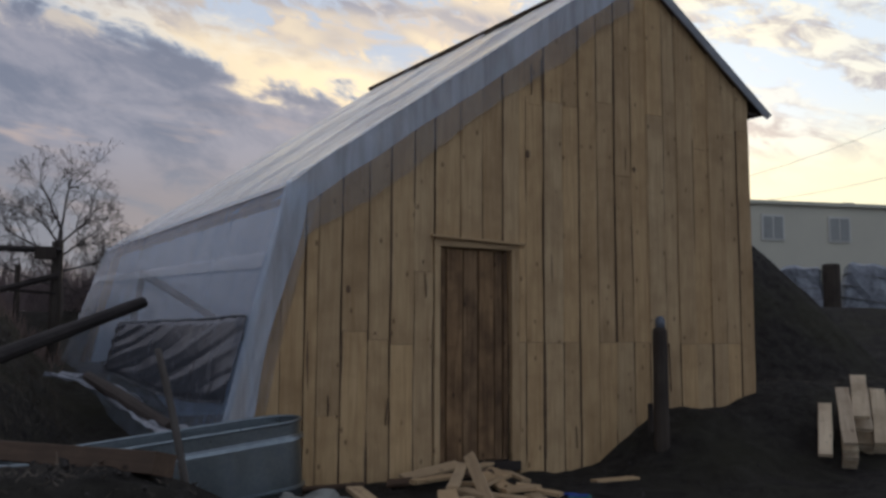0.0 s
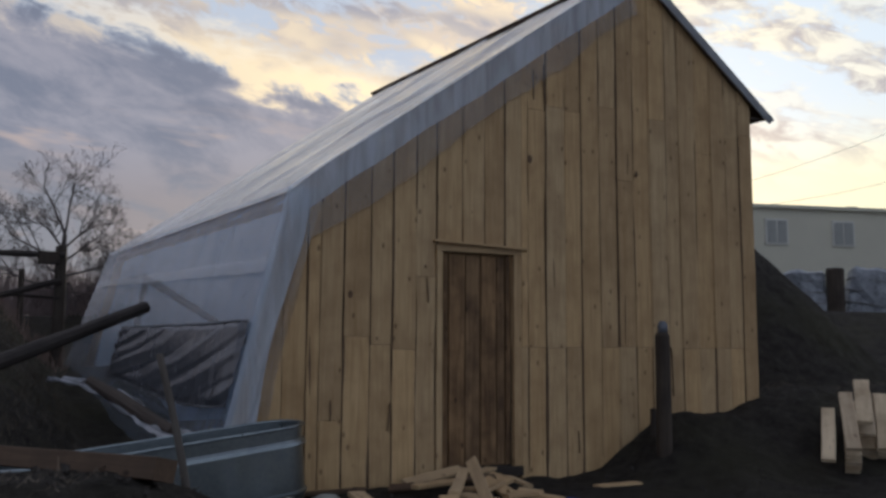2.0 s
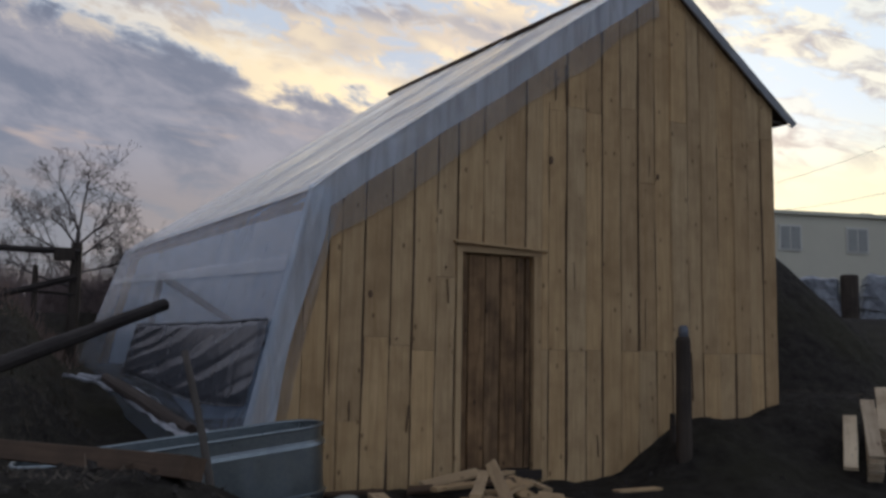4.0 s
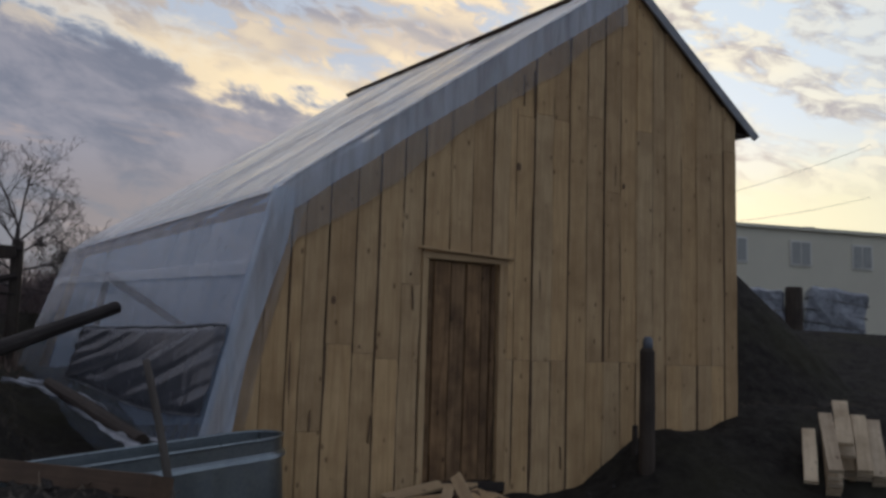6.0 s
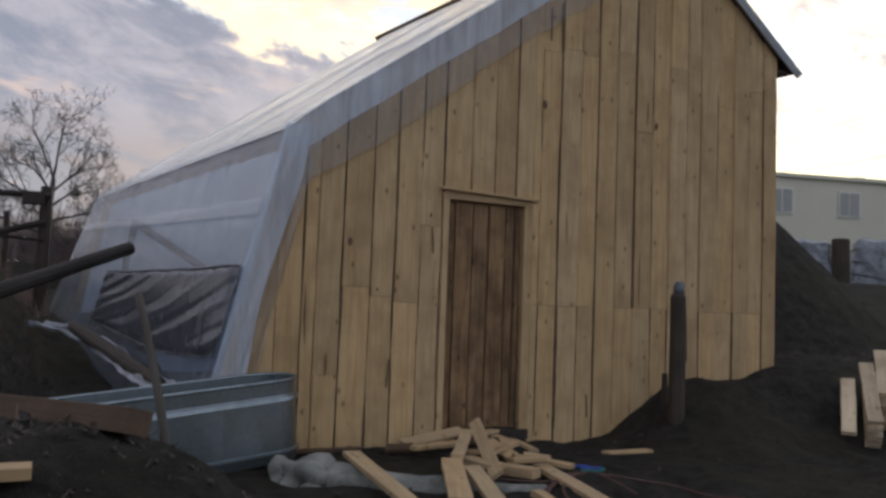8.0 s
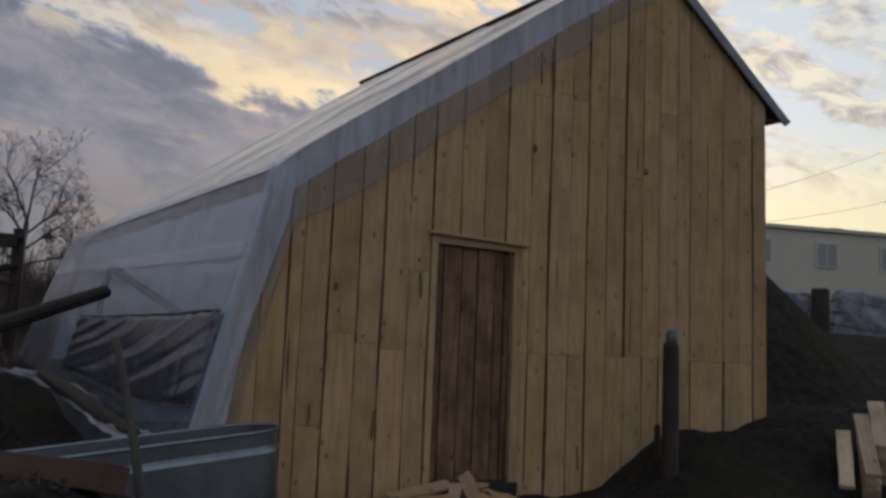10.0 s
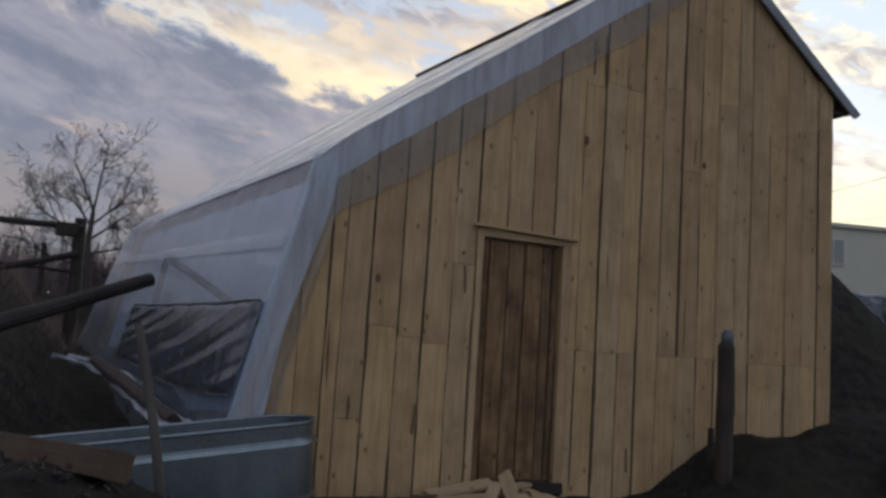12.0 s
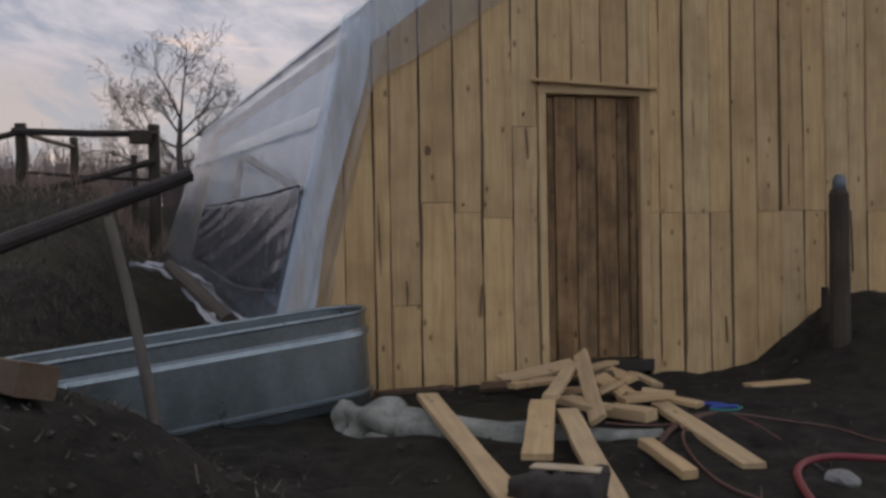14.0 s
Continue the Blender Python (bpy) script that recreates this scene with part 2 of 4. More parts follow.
# sawn wood brightened past the wall boards, painting in the light on the stack
M_STACK = wood("brightened_sawn_wood", (0.74, 0.64, 0.48), (0.56, 0.46, 0.32), (0.32, 0.24, 0.16), axis=0, wear=0.75)
M_BEAM = wood("brown_timber", (0.155, 0.105, 0.070), (0.10, 0.068, 0.047), (0.055, 0.04, 0.03), axis=0, wear=0.7)
M_HANDLE = wood("grey_handle_wood", (0.130, 0.122, 0.113), (0.088, 0.080, 0.075), (0.068, 0.057, 0.050), axis=2, knots=False)


def soil():
    m = Mat("dark_soil")
    v = m.mapping((1, 1, 1), rnd=False)
    big = m.noise(v, 0.55, 6, 0.6)
    mid = m.noise(v, 6.0, 8, 0.7)
    fine = m.noise(v, 45.0, 6, 0.75)
    # earth tones raised above bare soil, to stand in for haze
    c = m.mix(m.ramp(mid, [(0.3, 0.0), (0.7, 1.0)]), (0.021, 0.0185, 0.0155), (0.078, 0.069, 0.057))
    c = m.mix(m.ramp(big, [(0.46, 0.0), (0.64, 0.75)]), c, (0.060, 0.056, 0.034))
    c = m.mix(m.ramp(fine, [(0.62, 0.0), (0.74, 0.6)]), c, (0.110, 0.097, 0.076))
    m.bump(m.mix(0.35, mid, fine), 1.0, 0.12)
    return m.done(c, 0.95, spec=0.15)


M_SOIL = soil()


def film(name, see, tint, rough, scale, fold=0.6, cloud=0.2, glow=0.35):
    """Polythene: part see-through, part scattering, with a sheen."""
    m = Mat(name)
    v = m.mapping(scale, rnd=False)
    a = m.noise(v, 1.0, 5, 0.6, 0.5)
    b = m.noise(m.mapping((1, 1, 1), rnd=False), 9.0, 4, 0.6, 1.2)
    m.bump(m.mix(0.3, a, b), fold, 0.06)
    m.done(tint, rough, spec=0.6)
    tl = m.n.new("ShaderNodeBsdfTranslucent")
    tl.inputs[0].default_value = (*tint, 1)
    tr = m.n.new("ShaderNodeBsdfTransparent")
    tr.inputs[0].default_value = (0.93, 0.95, 0.97, 1)
    m1, m2 = m.n.new("ShaderNodeMixShader"), m.n.new("ShaderNodeMixShader")
    m1.inputs[0].default_value = glow
    m.link(m.p.outputs[0], m1.inputs[1])
    m.link(tl.outputs[0], m1.inputs[2])
    fac = m.ramp(a, [(0.3, 1 - see - cloud / 2), (0.7, 1 - see + cloud / 2)])
    m.link(fac, m2.inputs[0])
    m.link(tr.outputs[0], m2.inputs[1])
    m.link(m1.outputs[0], m2.inputs[2])
    fr = m.n.new("ShaderNodeFresnel")
    fr.inputs["IOR"].default_value = 1.5
    gl = m.n.new("ShaderNodeBsdfGlossy")
    gl.inputs["Roughness"].default_value = rough
    gl.inputs["Color"].default_value = (0.95, 0.95, 0.95, 1)
    nb = m.p.inputs["Normal"].links[0].from_socket
    m.link(nb, fr.inputs["Normal"])
    m.link(nb, gl.inputs["Normal"])
    m3 = m.n.new("ShaderNodeMixShader")
    m.link(fr.outputs[0], m3.inputs[0])
    m.link(m2.outputs[0], m3.inputs[1])
    m.link(gl.outputs[0], m3.inputs[2])
    m.link(m3.outputs[0], m.out.inputs[0])
    return m.m


M_FILM_SIDE = film("clear_polythene", 0.60, (0.47, 0.57, 0.73), 0.14, (0.7, 1.6, 1.2), 0.30, 0.25, 0.45)
M_FILM_ROOF = film("taut_polythene", 0.22, (0.95, 0.95, 0.95), 0.20, (0.4, 13.0, 0.4), 0.14, 0.25, 0.50)
M_FILM_BAND = film("folded_polythene", 0.44, (0.72, 0.80, 0.90), 0.22, (7.0, 3.0, 0.8), 0.8, 0.4, 0.30)
M_FILM_VEIL = film("thin_polythene", 0.94, (0.90, 0.92, 0.95), 0.25, (2.0, 2.0, 2.0), 0.4)
M_FILM_TAPE = film("doubled_polythene", 0.72, (0.80, 0.84, 0.90), 0.25, (2.0, 0.8, 2.0), 0.15, 0.1)
M_FILM_BACK = film("milky_polythene", 0.22, (0.45, 0.54, 0.68), 0.3, (1.0, 1.0, 1.0), 0.3, 0.2, 0.40)


def galvanised():
    m = Mat("galvanised_steel")
    v = m.n.new("ShaderNodeTexVoronoi")
    v.inputs["Scale"].default_value = 38.0
    m.link(m.mapping((1, 1, 1)), v.inputs["Vector"])
    smear = m.noise(m.mapping((1.2, 1.2, 0.4)), 5.0, 5)
    c = m.mix(m.ramp(v.outputs["Color"], [(0.2, 0.0), (0.8, 1.0)]), (0.255, 0.295, 0.31), (0.295, 0.335, 0.345))
    c = m.mix(m.ramp(smear, [(0.5, 0.0), (0.75, 0.5)]), c, (0.20, 0.22, 0.24))
    m.bump(smear, 0.08, 0.02)
    return m.done(c, m.ramp(smear, [(0.3, 0.26), (0.7, 0.42)]), 0.9)


M_STEEL = galvanised()
M_BLACK = plain("black_sheeting", (0.085, 0.090, 0.104), 0.20, 0.0, 0.3, 5.0, 0.1)
M_CANVAS = plain("dirty_white_canvas", (0.36, 0.36, 0.31), 0.85, 0.0, 0.85, 5.0, 0.5, 0.3)
M_BARK = plain("dark_bark", (0.062, 0.05, 0.042), 0.95, 0.0, 0.7, 9.0, 0.9, 0.4)
# twig brown lightened, with haze mixed into the colour
M_TWIG = plain("bare_twigs", (0.085, 0.07, 0.065), 0.9, 0.0, 0.3, 5.0)
M_CORD = plain("rust_red_cord", (0.12, 0.058, 0.045), 0.6, 0.0, 0.4, 30.0)
M_HOSE = plain("red_hose", (0.20, 0.03, 0.035), 0.6, 0.0, 0.35, 10.0)
M_BLUE = plain("blue_strap", (0.035, 0.07, 0.30), 0.7, 0.0, 0.4, 20.0)
M_KNOT = plain("dark_knot", (0.19, 0.115, 0.06), 0.8, 0.0, 0.7, 40.0, 0.3, 0.5)
M_TORN = plain("torn_plastic", (0.46, 0.47, 0.50), 0.40, 0.0, 0.7, 12.0, 0.8, 0.35)
M_HEM_HIGHLIGHT = plain("hem_highlight_grey", (0.30, 0.31, 0.34), 0.45, 0.0, 0.9, 9.0, 0.8, 0.2)
M_LOG = plain("brown_bark", (0.085, 0.062, 0.047), 0.9, 0.0, 0.7, 10.0, 0.7, 0.4)
M_TEAL = plain("teal_strap", (0.03, 0.17, 0.16), 0.7, 0.0, 0.4, 20.0)
M_CLOD = plain("dry_clod", (0.055, 0.046, 0.038), 0.95, 0.0, 0.5, 20.0, 0.4)
M_STONE = plain("pale_stone", (0.24, 0.235, 0.22), 0.9, 0.0, 0.5, 12.0, 0.5)
M_GLASS = plain("cloudy_plastic", (0.13, 0.14, 0.16), 0.25, 0.0, 0.3, 20.0)
M_STRAW = plain("dry_straw", (0.15, 0.11, 0.07), 0.9, 0.0, 0.6, 3.0)
# stubble colour lightened to put haze over the bank
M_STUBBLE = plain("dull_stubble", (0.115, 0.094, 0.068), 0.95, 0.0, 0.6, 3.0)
# grass by the fence, its colour paled to mimic haze
M_REED = plain("dry_reed", (0.30, 0.21, 0.17), 0.95, 0.0, 0.6, 2.0)
# far house: siding, trim and panes drawn together in tone to paint haze
M_SIDING = plain("beige_siding", (0.68, 0.64, 0.50), 0.8, 0.0, 0.35, 0.6, 0.05, 0.8)
M_TRIM = plain("white_trim", (0.70, 0.68, 0.60), 0.6, 0.0, 0.2, 3.0)
M_PANE = plain("hazed_pane", (0.36, 0.36, 0.32), 0.35, 0.0, 0.2, 2.0, 0.0)
M_WRAP = plain("white_wrap", (0.38, 0.40, 0.43), 0.35, 0.0, 0.8, 4.0, 0.9, 0.3)
M_PALE = plain("plastic_wrapped_board", (0.58, 0.61, 0.65), 0.4, 0.0, 0.4, 6.0, 0.2)
M_ROOF = plain("grey_roofing", (0.22, 0.21, 0.20), 0.85, 0.0, 0.4, 2.0)
# brush colour includes the haze of distance, painted in
M_BRUSH = plain("far_brush", (0.24, 0.185, 0.17), 0.95, 0.0, 0.5, 2.0)


# ---- mesh helpers ----
def mesh_of(name, bm, mats, smooth=False, outward=None):
    me = bpy.data.meshes.new(name)
    bmesh.ops.recalc_face_normals(bm, faces=bm.faces)
    if outward is not None:
        bm.normal_update()
        if sum(f.normal.dot(Vector(outward)) for f in bm.faces) < 0:
            bmesh.ops.reverse_faces(bm, faces=bm.faces)
    bm.to_mesh(me)
    bm.free()
    for mt in mats if isinstance(mats, (list, tuple)) else [mats]:
        me.materials.append(mt)
    if smooth:
        me.polygons.foreach_set("use_smooth", [True] * len(me.polygons))
    return me


def thing(name, bm, material, label, category, group="", kind="", smooth=False, at=None):
    ob = new(name, mesh_of(name, bm, material, smooth) if bm else None)
    if at is not None:
        ob.matrix_world = at
    return tagged(ob, label, category, group, kind)


def part(name, bm, material, parent, label="", smooth=False, at=None, outward=None):
    ob = new(name, mesh_of(name, bm, material, smooth, outward))
    ob.parent = parent
    if at is not None:
        ob.matrix_local = at
    if label:
        ob["label"] = label
    return ob


def box(bm, lo, hi, bevel=0.0):
    c = [(a + b) / 2 for a, b in zip(lo, hi)]
    s = [abs(b - a) for a, b in zip(lo, hi)]
    r = bmesh.ops.create_cube(bm, size=1.0, matrix=Matrix.Translation(c) @ Matrix.Diagonal((*s, 1)))
    if bevel:
        es = list({e for v in r["verts"] for e in v.link_edges})
        bmesh.ops.bevel(bm, geom=es, offset=bevel, segments=1, affect="EDGES")
    return bm


def boxed(lo, hi, bevel=0.0):
    return box(bmesh.new(), lo, hi, bevel)


def grid(bm, nu, nv, f, back=0.0):
    """A sheet of nu x nv faces from f(u, v) -> point; back gives it thickness along the normal."""
    vs = [[bm.verts.new(f(i / nu, j / nv)) for j in range(nv + 1)] for i in range(nu + 1)]
    for i in range(nu):
        for j in range(nv):
            bm.faces.new((vs[i][j], vs[i + 1][j], vs[i + 1][j + 1], vs[i][j + 1]))
    if back:
        bmesh.ops.solidify(bm, geom=bm.faces[:], thickness=back)
    return bm


def tube(bm, pts, radii, seg=8, cap=True, rough=0.0):
    """A round bar along points, with a radius at each."""
    pts = [Vector(p) for p in pts]
    rings = []
    for i, p in enumerate(pts):
        d = (pts[min(i + 1, len(pts) - 1)] - pts[max(i - 1, 0)]).normalized()
        a = d.cross(Vector((0.31, 0.17, 0.93)) if abs(d.z) < 0.85 else Vector((1, 0.2, 0))).normalized()
        b = d.cross(a)
        ring = []
        for k in range(seg):
            t = 2 * math.pi * k / seg
            q = a * math.cos(t) + b * math.sin(t)
            r = radii[i] * (1 + rough * noise.noise((p + q * 0.2) * 6))
            ring.append(bm.verts.new(p + q * r))
        rings.append(ring)
    for r0, r1 in zip(rings, rings[1:]):
        for k in range(seg):
            bm.faces.new((r0[k], r0[(k + 1) % seg], r1[(k + 1) % seg], r1[k]))
    if cap:
        bm.faces.new(rings[0][::-1])
        bm.faces.new(rings[-1])
    return bm


def plank_mesh(length, width, thick, seed=0, bow=0.004):
    """A sawn board along x, its base at z = 0, with uneven edges."""
    rng = random.Random(seed)
    bm = bmesh.new()
    n = 5
    prev = None
    for i in range(n + 1):
        x = -length / 2 + length * i / n
        e0, e1 = rng.uniform(-bow, bow), rng.uniform(-bow, bow)
        skew = rng.uniform(-0.01, 0.01) if i in (0, n) else 0
        c = 0.003
        ring = [(-width / 2 + e0, c), (-width / 2 + e0 + c, 0), (width / 2 + e1 - c, 0), (width / 2 + e1, c),
                (width / 2 + e1, thick - c), (width / 2 + e1 - c, thick), (-width / 2 + e0 + c, thick), (-width / 2 + e0, thick - c)]
        vs = [bm.verts.new((x + skew * yy / width, yy, zz)) for yy, zz in ring]
        if prev:
            for k in range(8):
                bm.faces.new((prev[k], prev[(k + 1) % 8], vs[(k + 1) % 8], vs[k]))
        else:
            bm.faces.new(vs[::-1])
        prev = vs
    bm.faces.new(prev)
    return bm


def smooth(a, b, x):
    t = min(max((x - a) / (b - a), 0.0), 1.0)
    return t * t * (3 - 2 * t)


def lerp(a, b, t):
    return a + (b - a) * t


# ---- ground ----
WALL_Y = 6.65


def ground_z(x, y):
    z = lerp(-0.50, -0.13, smooth(-1.5, 5.6, y))
    # heaped soil along the front wall, rising past its end
    berm = lerp(0.0, 0.53, smooth(5.40, 6.40, x)) + 0.20 * smooth(6.9, 8.2, x) + 0.05 * smooth(5.4, 5.9, x) * noise.noise((x * 4.2, y * 3.1, 6.0))
    z += berm * smooth(5.2, 6.5, y)
    # dirt heap behind the end of the wall
    d = math.hypot((x - 10.1) / 3.5, (y - 10.8) / 3.4)
    z += 2.80 * (1 - d ** 1.4) ** 1.1 if d < 1 else 0.0
    z += 1.45 * smooth(8.5, 15.0, y) * smooth(6, 11, x)
    # bank beside the plastic wall, climbing to the fence
    side = 1 - smooth(0.15, 1.30 - 0.055 * max(0, y - 6.6), x)
    z += side * (0.85 * smooth(5.9, 8.2, y) + 0.95 * smooth(7.5, 13.5, y))
    z += (1 - side) * 0.95 * smooth(7.0, 13.5, y) * (1 - smooth(1.9, 2.6, x))
    z += lerp(0.30, 1.6, smooth(1.9, 3.5, x)) * smooth(13.5, 19.0, y) * (1 - smooth(5, 10, x))
    # foreground mound under the timber
    d = math.hypot((x - 0.35) / 1.75, (y - 3.55) / 1.4)
    z += 0.74 * (1 - smooth(0.15, 1.0, d))
    # loose lumps
    if -9 < x < 18 and -6 < y < 26:
        p = Vector((x, y, 0))
        z += 0.055 * noise.fractal(p * 1.7, 0.9, 2.1, 4) + 0.022 * noise.noise(p * 9) + 0.012 * noise.noise(p * 21)
    return z


def axis_steps(lo, hi, step, far):
    a = list(np.arange(lo, hi + 1e-6, step))
    d, left, right = step, lo, hi
    while right < far:
        d *= 1.35
        left, right = left - d, right + d
        a.insert(0, left)
        a.append(right)
    return a


gx, gy = axis_steps(-5.0, 14.0, 0.11, 1500), axis_steps(-3.0, 20.0, 0.11, 1500)
gverts = [(x, y, ground_z(x, y)) for y in gy for x in gx]
W = len(gx)
gfaces = [(j * W + i, j * W + i + 1, (j + 1) * W + i + 1, (j + 1) * W + i) for j in range(len(gy) - 1) for i in range(W - 1)]
gme = bpy.data.meshes.new("ground")
gme.from_pydata(gverts, [], gfaces)
gme.materials.append(M_SOIL)
gme.polygons.foreach_set("use_smooth", [True] * len(gme.polygons))
tagged(new("ground", gme), "dark bare earth, lumpy and heaped, with dry straw", "ground", kind="structure")

# ---- greenhouse ----
SHEAR = -0.105                      # the long side leans away from square
LENGTH = 6.35
KNEE, RIDGE, EAVE = (2.36, 2.40), (6.08, 5.10), (7.70, 3.86)
FOOT = (1.74, -0.15)
LSLOPE = (RIDGE[1] - KNEE[1]) / (RIDGE[0] - KNEE[0])
RSLOPE = (EAVE[1] - RIDGE[1]) / (EAVE[0] - RIDGE[0])


def at_depth(x, d, z):
    """A point of the greenhouse: x, z on the front, d metres back."""
    return Vector((x + SHEAR * d, WALL_Y + d, z))


def roof_z(x):
    return KNEE[1] + (x - KNEE[0]) * LSLOPE if x < RIDGE[0] else RIDGE[1] + (x - RIDGE[0]) * RSLOPE


def left_x(z):
    return FOOT[0] + (KNEE[0] - FOOT[0]) * (z - FOOT[1]) / (KNEE[1] - FOOT[1])


house = tagged(new("greenhouse"), "new board-fronted greenhouse shed under clear plastic sheeting", "greenhouse")
front = part("front_wall", boxed((2.40, WALL_Y + 0.03, -0.2), (7.66, WALL_Y + 0.034, 0.0)), M_OLDZ, house, "front of upright unpainted spruce boards")

# framing behind the skin
for d in (0.12, 1.35, 2.6, 3.85, 5.1, 6.3):
    bm = bmesh.new()
    a, b = at_depth(FOOT[0] + 0.06, d, FOOT[1]), at_depth(KNEE[0] + 0.05, d, KNEE[1] - 0.04)
    w = 0.04
    spans = [(a, b)] if d < 0.2 or d > 6.0 else []
    for p, q in spans + [(b, at_depth(RIDGE[0], d, RIDGE[1] - 0.07)), (at_depth(RIDGE[0], d, RIDGE[1] - 0.07), at_depth(EAVE[0], d, EAVE[1] - 0.07))]:
        v = (q - p).normalized()
        n = Vector((v.z, 0, -v.x))
        vs = [bm.verts.new(p + s * Vector((0, w / 2, 0)) + t * n * 0.10) for s, t in ((-1, 0), (1, 0), (1, 1), (-1, 1))]
        ve = [bm.verts.new(q + s * Vector((0, w / 2, 0)) + t * n * 0.10) for s, t in ((-1, 0), (1, 0), (1, 1), (-1, 1))]
        for k in range(4):
            bm.faces.new((vs[k], vs[(k + 1) % 4], ve[(k + 1) % 4], ve[k]))
        bm.faces.new(vs[::-1])
        bm.faces.new(ve)
    part("rafter", bm, M_BOARD, house)


def side_point(d, s, out=0.0):
    """On the leaning side: s = 0 at the foot, 1 at the knee; out is away from the house."""
    z0 = FOOT[1] + 0.75 * (d / LENGTH)
    flare = 0.16 * (d / LENGTH) ** 2 * (1 - s)
    z = lerp(z0, KNEE[1], s)
    return at_depth(left_x(z) - flare - out, d, z + out * 0.22)


bm = bmesh.new()
tube(bm, [side_point(0.1, 0.975, -0.10), side_point(6.3, 0.975, -0.10)], [0.04, 0.04], 4)
part("knee_plate", bm, M_BOARD, house)
bm = bmesh.new()
tube(bm, [at_depth(2.75, 6.0, 2.05), at_depth(3.9, 6.0, 1.35), at_depth(4.3, 6.0, 1.1)], [0.06, 0.055, 0.05], 7)
part("brace", bm, M_OLDZ, house, "dark brace inside")
bm = bmesh.new()
tube(bm, [at_depth(2.75, 6.0, 2.1), at_depth(2.65, 6.0, 1.5), at_depth(2.6, 6.0, 0.3)], [0.045, 0.045, 0.045], 7)
part("brace", bm, M_OLDZ, house)

# back and right walls of plain boards
for nm, pts in (("back_film", [(FOOT[0] + 0.3, 6.3, 0), (EAVE[0], 6.3, 0), (EAVE[0], 6.3, EAVE[1] - 0.1), (RIDGE[0], 6.3, RIDGE[1] - 0.1), (KNEE[0] + 0.05, 6.3, KNEE[1] - 0.05)]),
                ("right_wall", [(EAVE[0], 0.03, -0.1), (EAVE[0], 6.3, -0.1), (EAVE[0], 6.3, EAVE[1] - 0.05), (EAVE[0], 0.03, EAVE[1] - 0.05)])):
    bm = bmesh.new()
    f = bm.faces.new([bm.verts.new(at_depth(*q)) for q in pts])
    bmesh.ops.solidify(bm, geom=[f], thickness=-0.03 if nm == "right_wall" else 0.03)
    part(nm, bm, M_FILM_BACK if nm == "back_film" else M_BOARD, house, "milky plastic over the far end" if nm == "back_film" else "")

# right roof slope of boards, standing proud of the ridge
over = 0.25
nrows = 9
for i in range(nrows):
    bm = bmesh.new()
    t0, t1 = i / nrows, (i + 1) / nrows - 0.004
    xs = [lerp(RIDGE[0] - 0.055, EAVE[0] + over, t) for t in (t0, t1)]
    zs = [RIDGE[1] + (x - RIDGE[0]) * RSLOPE + 0.02 for x in xs]
    vs = []
    for dd in (-0.05, 5.75):
        for x, z in zip(xs, zs):
            for th in (0, 0.028):
                vs.append(bm.verts.new(at_depth(x + th * 0.62, dd, z + th * 0.78)))
    for q in ((0, 1, 3, 2), (4, 6, 7, 5), (0, 2, 6, 4), (1, 5, 7, 3), (0, 4, 5, 1), (2, 3, 7, 6)):
        bm.faces.new([vs[k] for k in q])
    part("roof_board", bm, M_BEAM, house)
bm = bmesh.new()
tube(bm, [at_depth(RIDGE[0] - 0.02, -0.098, RIDGE[1] + 0.005), at_depth(EAVE[0] + over, -0.098, RIDGE[1] + (EAVE[0] + over - RIDGE[0]) * RSLOPE + 0.005)], [0.05, 0.05], 4)
part("barge_board", bm, M_PALE, house, "pale grey barge board along the roof edge")
bm = boxed((EAVE[0] + 0.002, WALL_Y - 0.05, EAVE[1] - 0.185), (EAVE[0] + 0.15, WALL_Y + 0.4, EAVE[1] - 0.155))
part("eave_return", bm, M_OLDZ, house)

# plastic skin
RAFT = 1.245


def sag(d):
    """0 on a rafter, 1 midway."""
    return 0.5 - 0.5 * math.cos(2 * math.pi * (d - 0.12) / RAFT)


def side_film(u, v):
    d, s = -0.075 + u * (LENGTH + 0.075), v * 1.006
    wob = 0.013 * noise.noise((d * 2.2, s * 0.9, 1.0)) + 0.007 * noise.noise((d * 7, s * 1.5, 4.0))
    swag = -0.010 * sag(d) * smooth(0.80, 1.0, s)
    tri = 0.016 * smooth(0.80, 0.93, s) * smooth(0, 0.06, 1.0 - s) * noise.noise((d * 3.4, s * 2.2, 7))
    return side_point(d, s, 0.05 + wob + swag + tri)


part("side_film", grid(bmesh.new(), 120, 30, side_film), M_FILM_SIDE, house, "clear plastic over the leaning side", True, outward=(-1, 0, 0.2))


rngc = random.Random(21)
CREASE = [(rngc.uniform(0.0, LENGTH), rngc.uniform(-0.9, 0.5), rngc.uniform(0.003, 0.010), rngc.uniform(0.03, 0.06)) for _ in range(30)]


def creases(d, v):
    return sum(a * math.exp(-((d - d0 - k * (v - 0.3)) / w) ** 2) for d0, k, a, w in CREASE)


def roof_film(u, v):
    d = -0.10 + u * (LENGTH + 0.1)
    x = lerp(KNEE[0] - 0.060, RIDGE[0] - 0.02, v)
    k = smooth(0.0, 0.07, v)
    h = 0.020 + 0.025 * k + k * (-0.010 * sag(d) + 0.008 * noise.noise((d * 2.6, v * 1.2, 3.0)) + 0.003 * noise.noise((d * 8 + v * 3, v * 1.6, 5.0)) + creases(d, v))
    return at_depth(x - h * 0.57, d, roof_z(x) + h * 0.82 - 0.10 * v * smooth(5.6, 6.4, d))


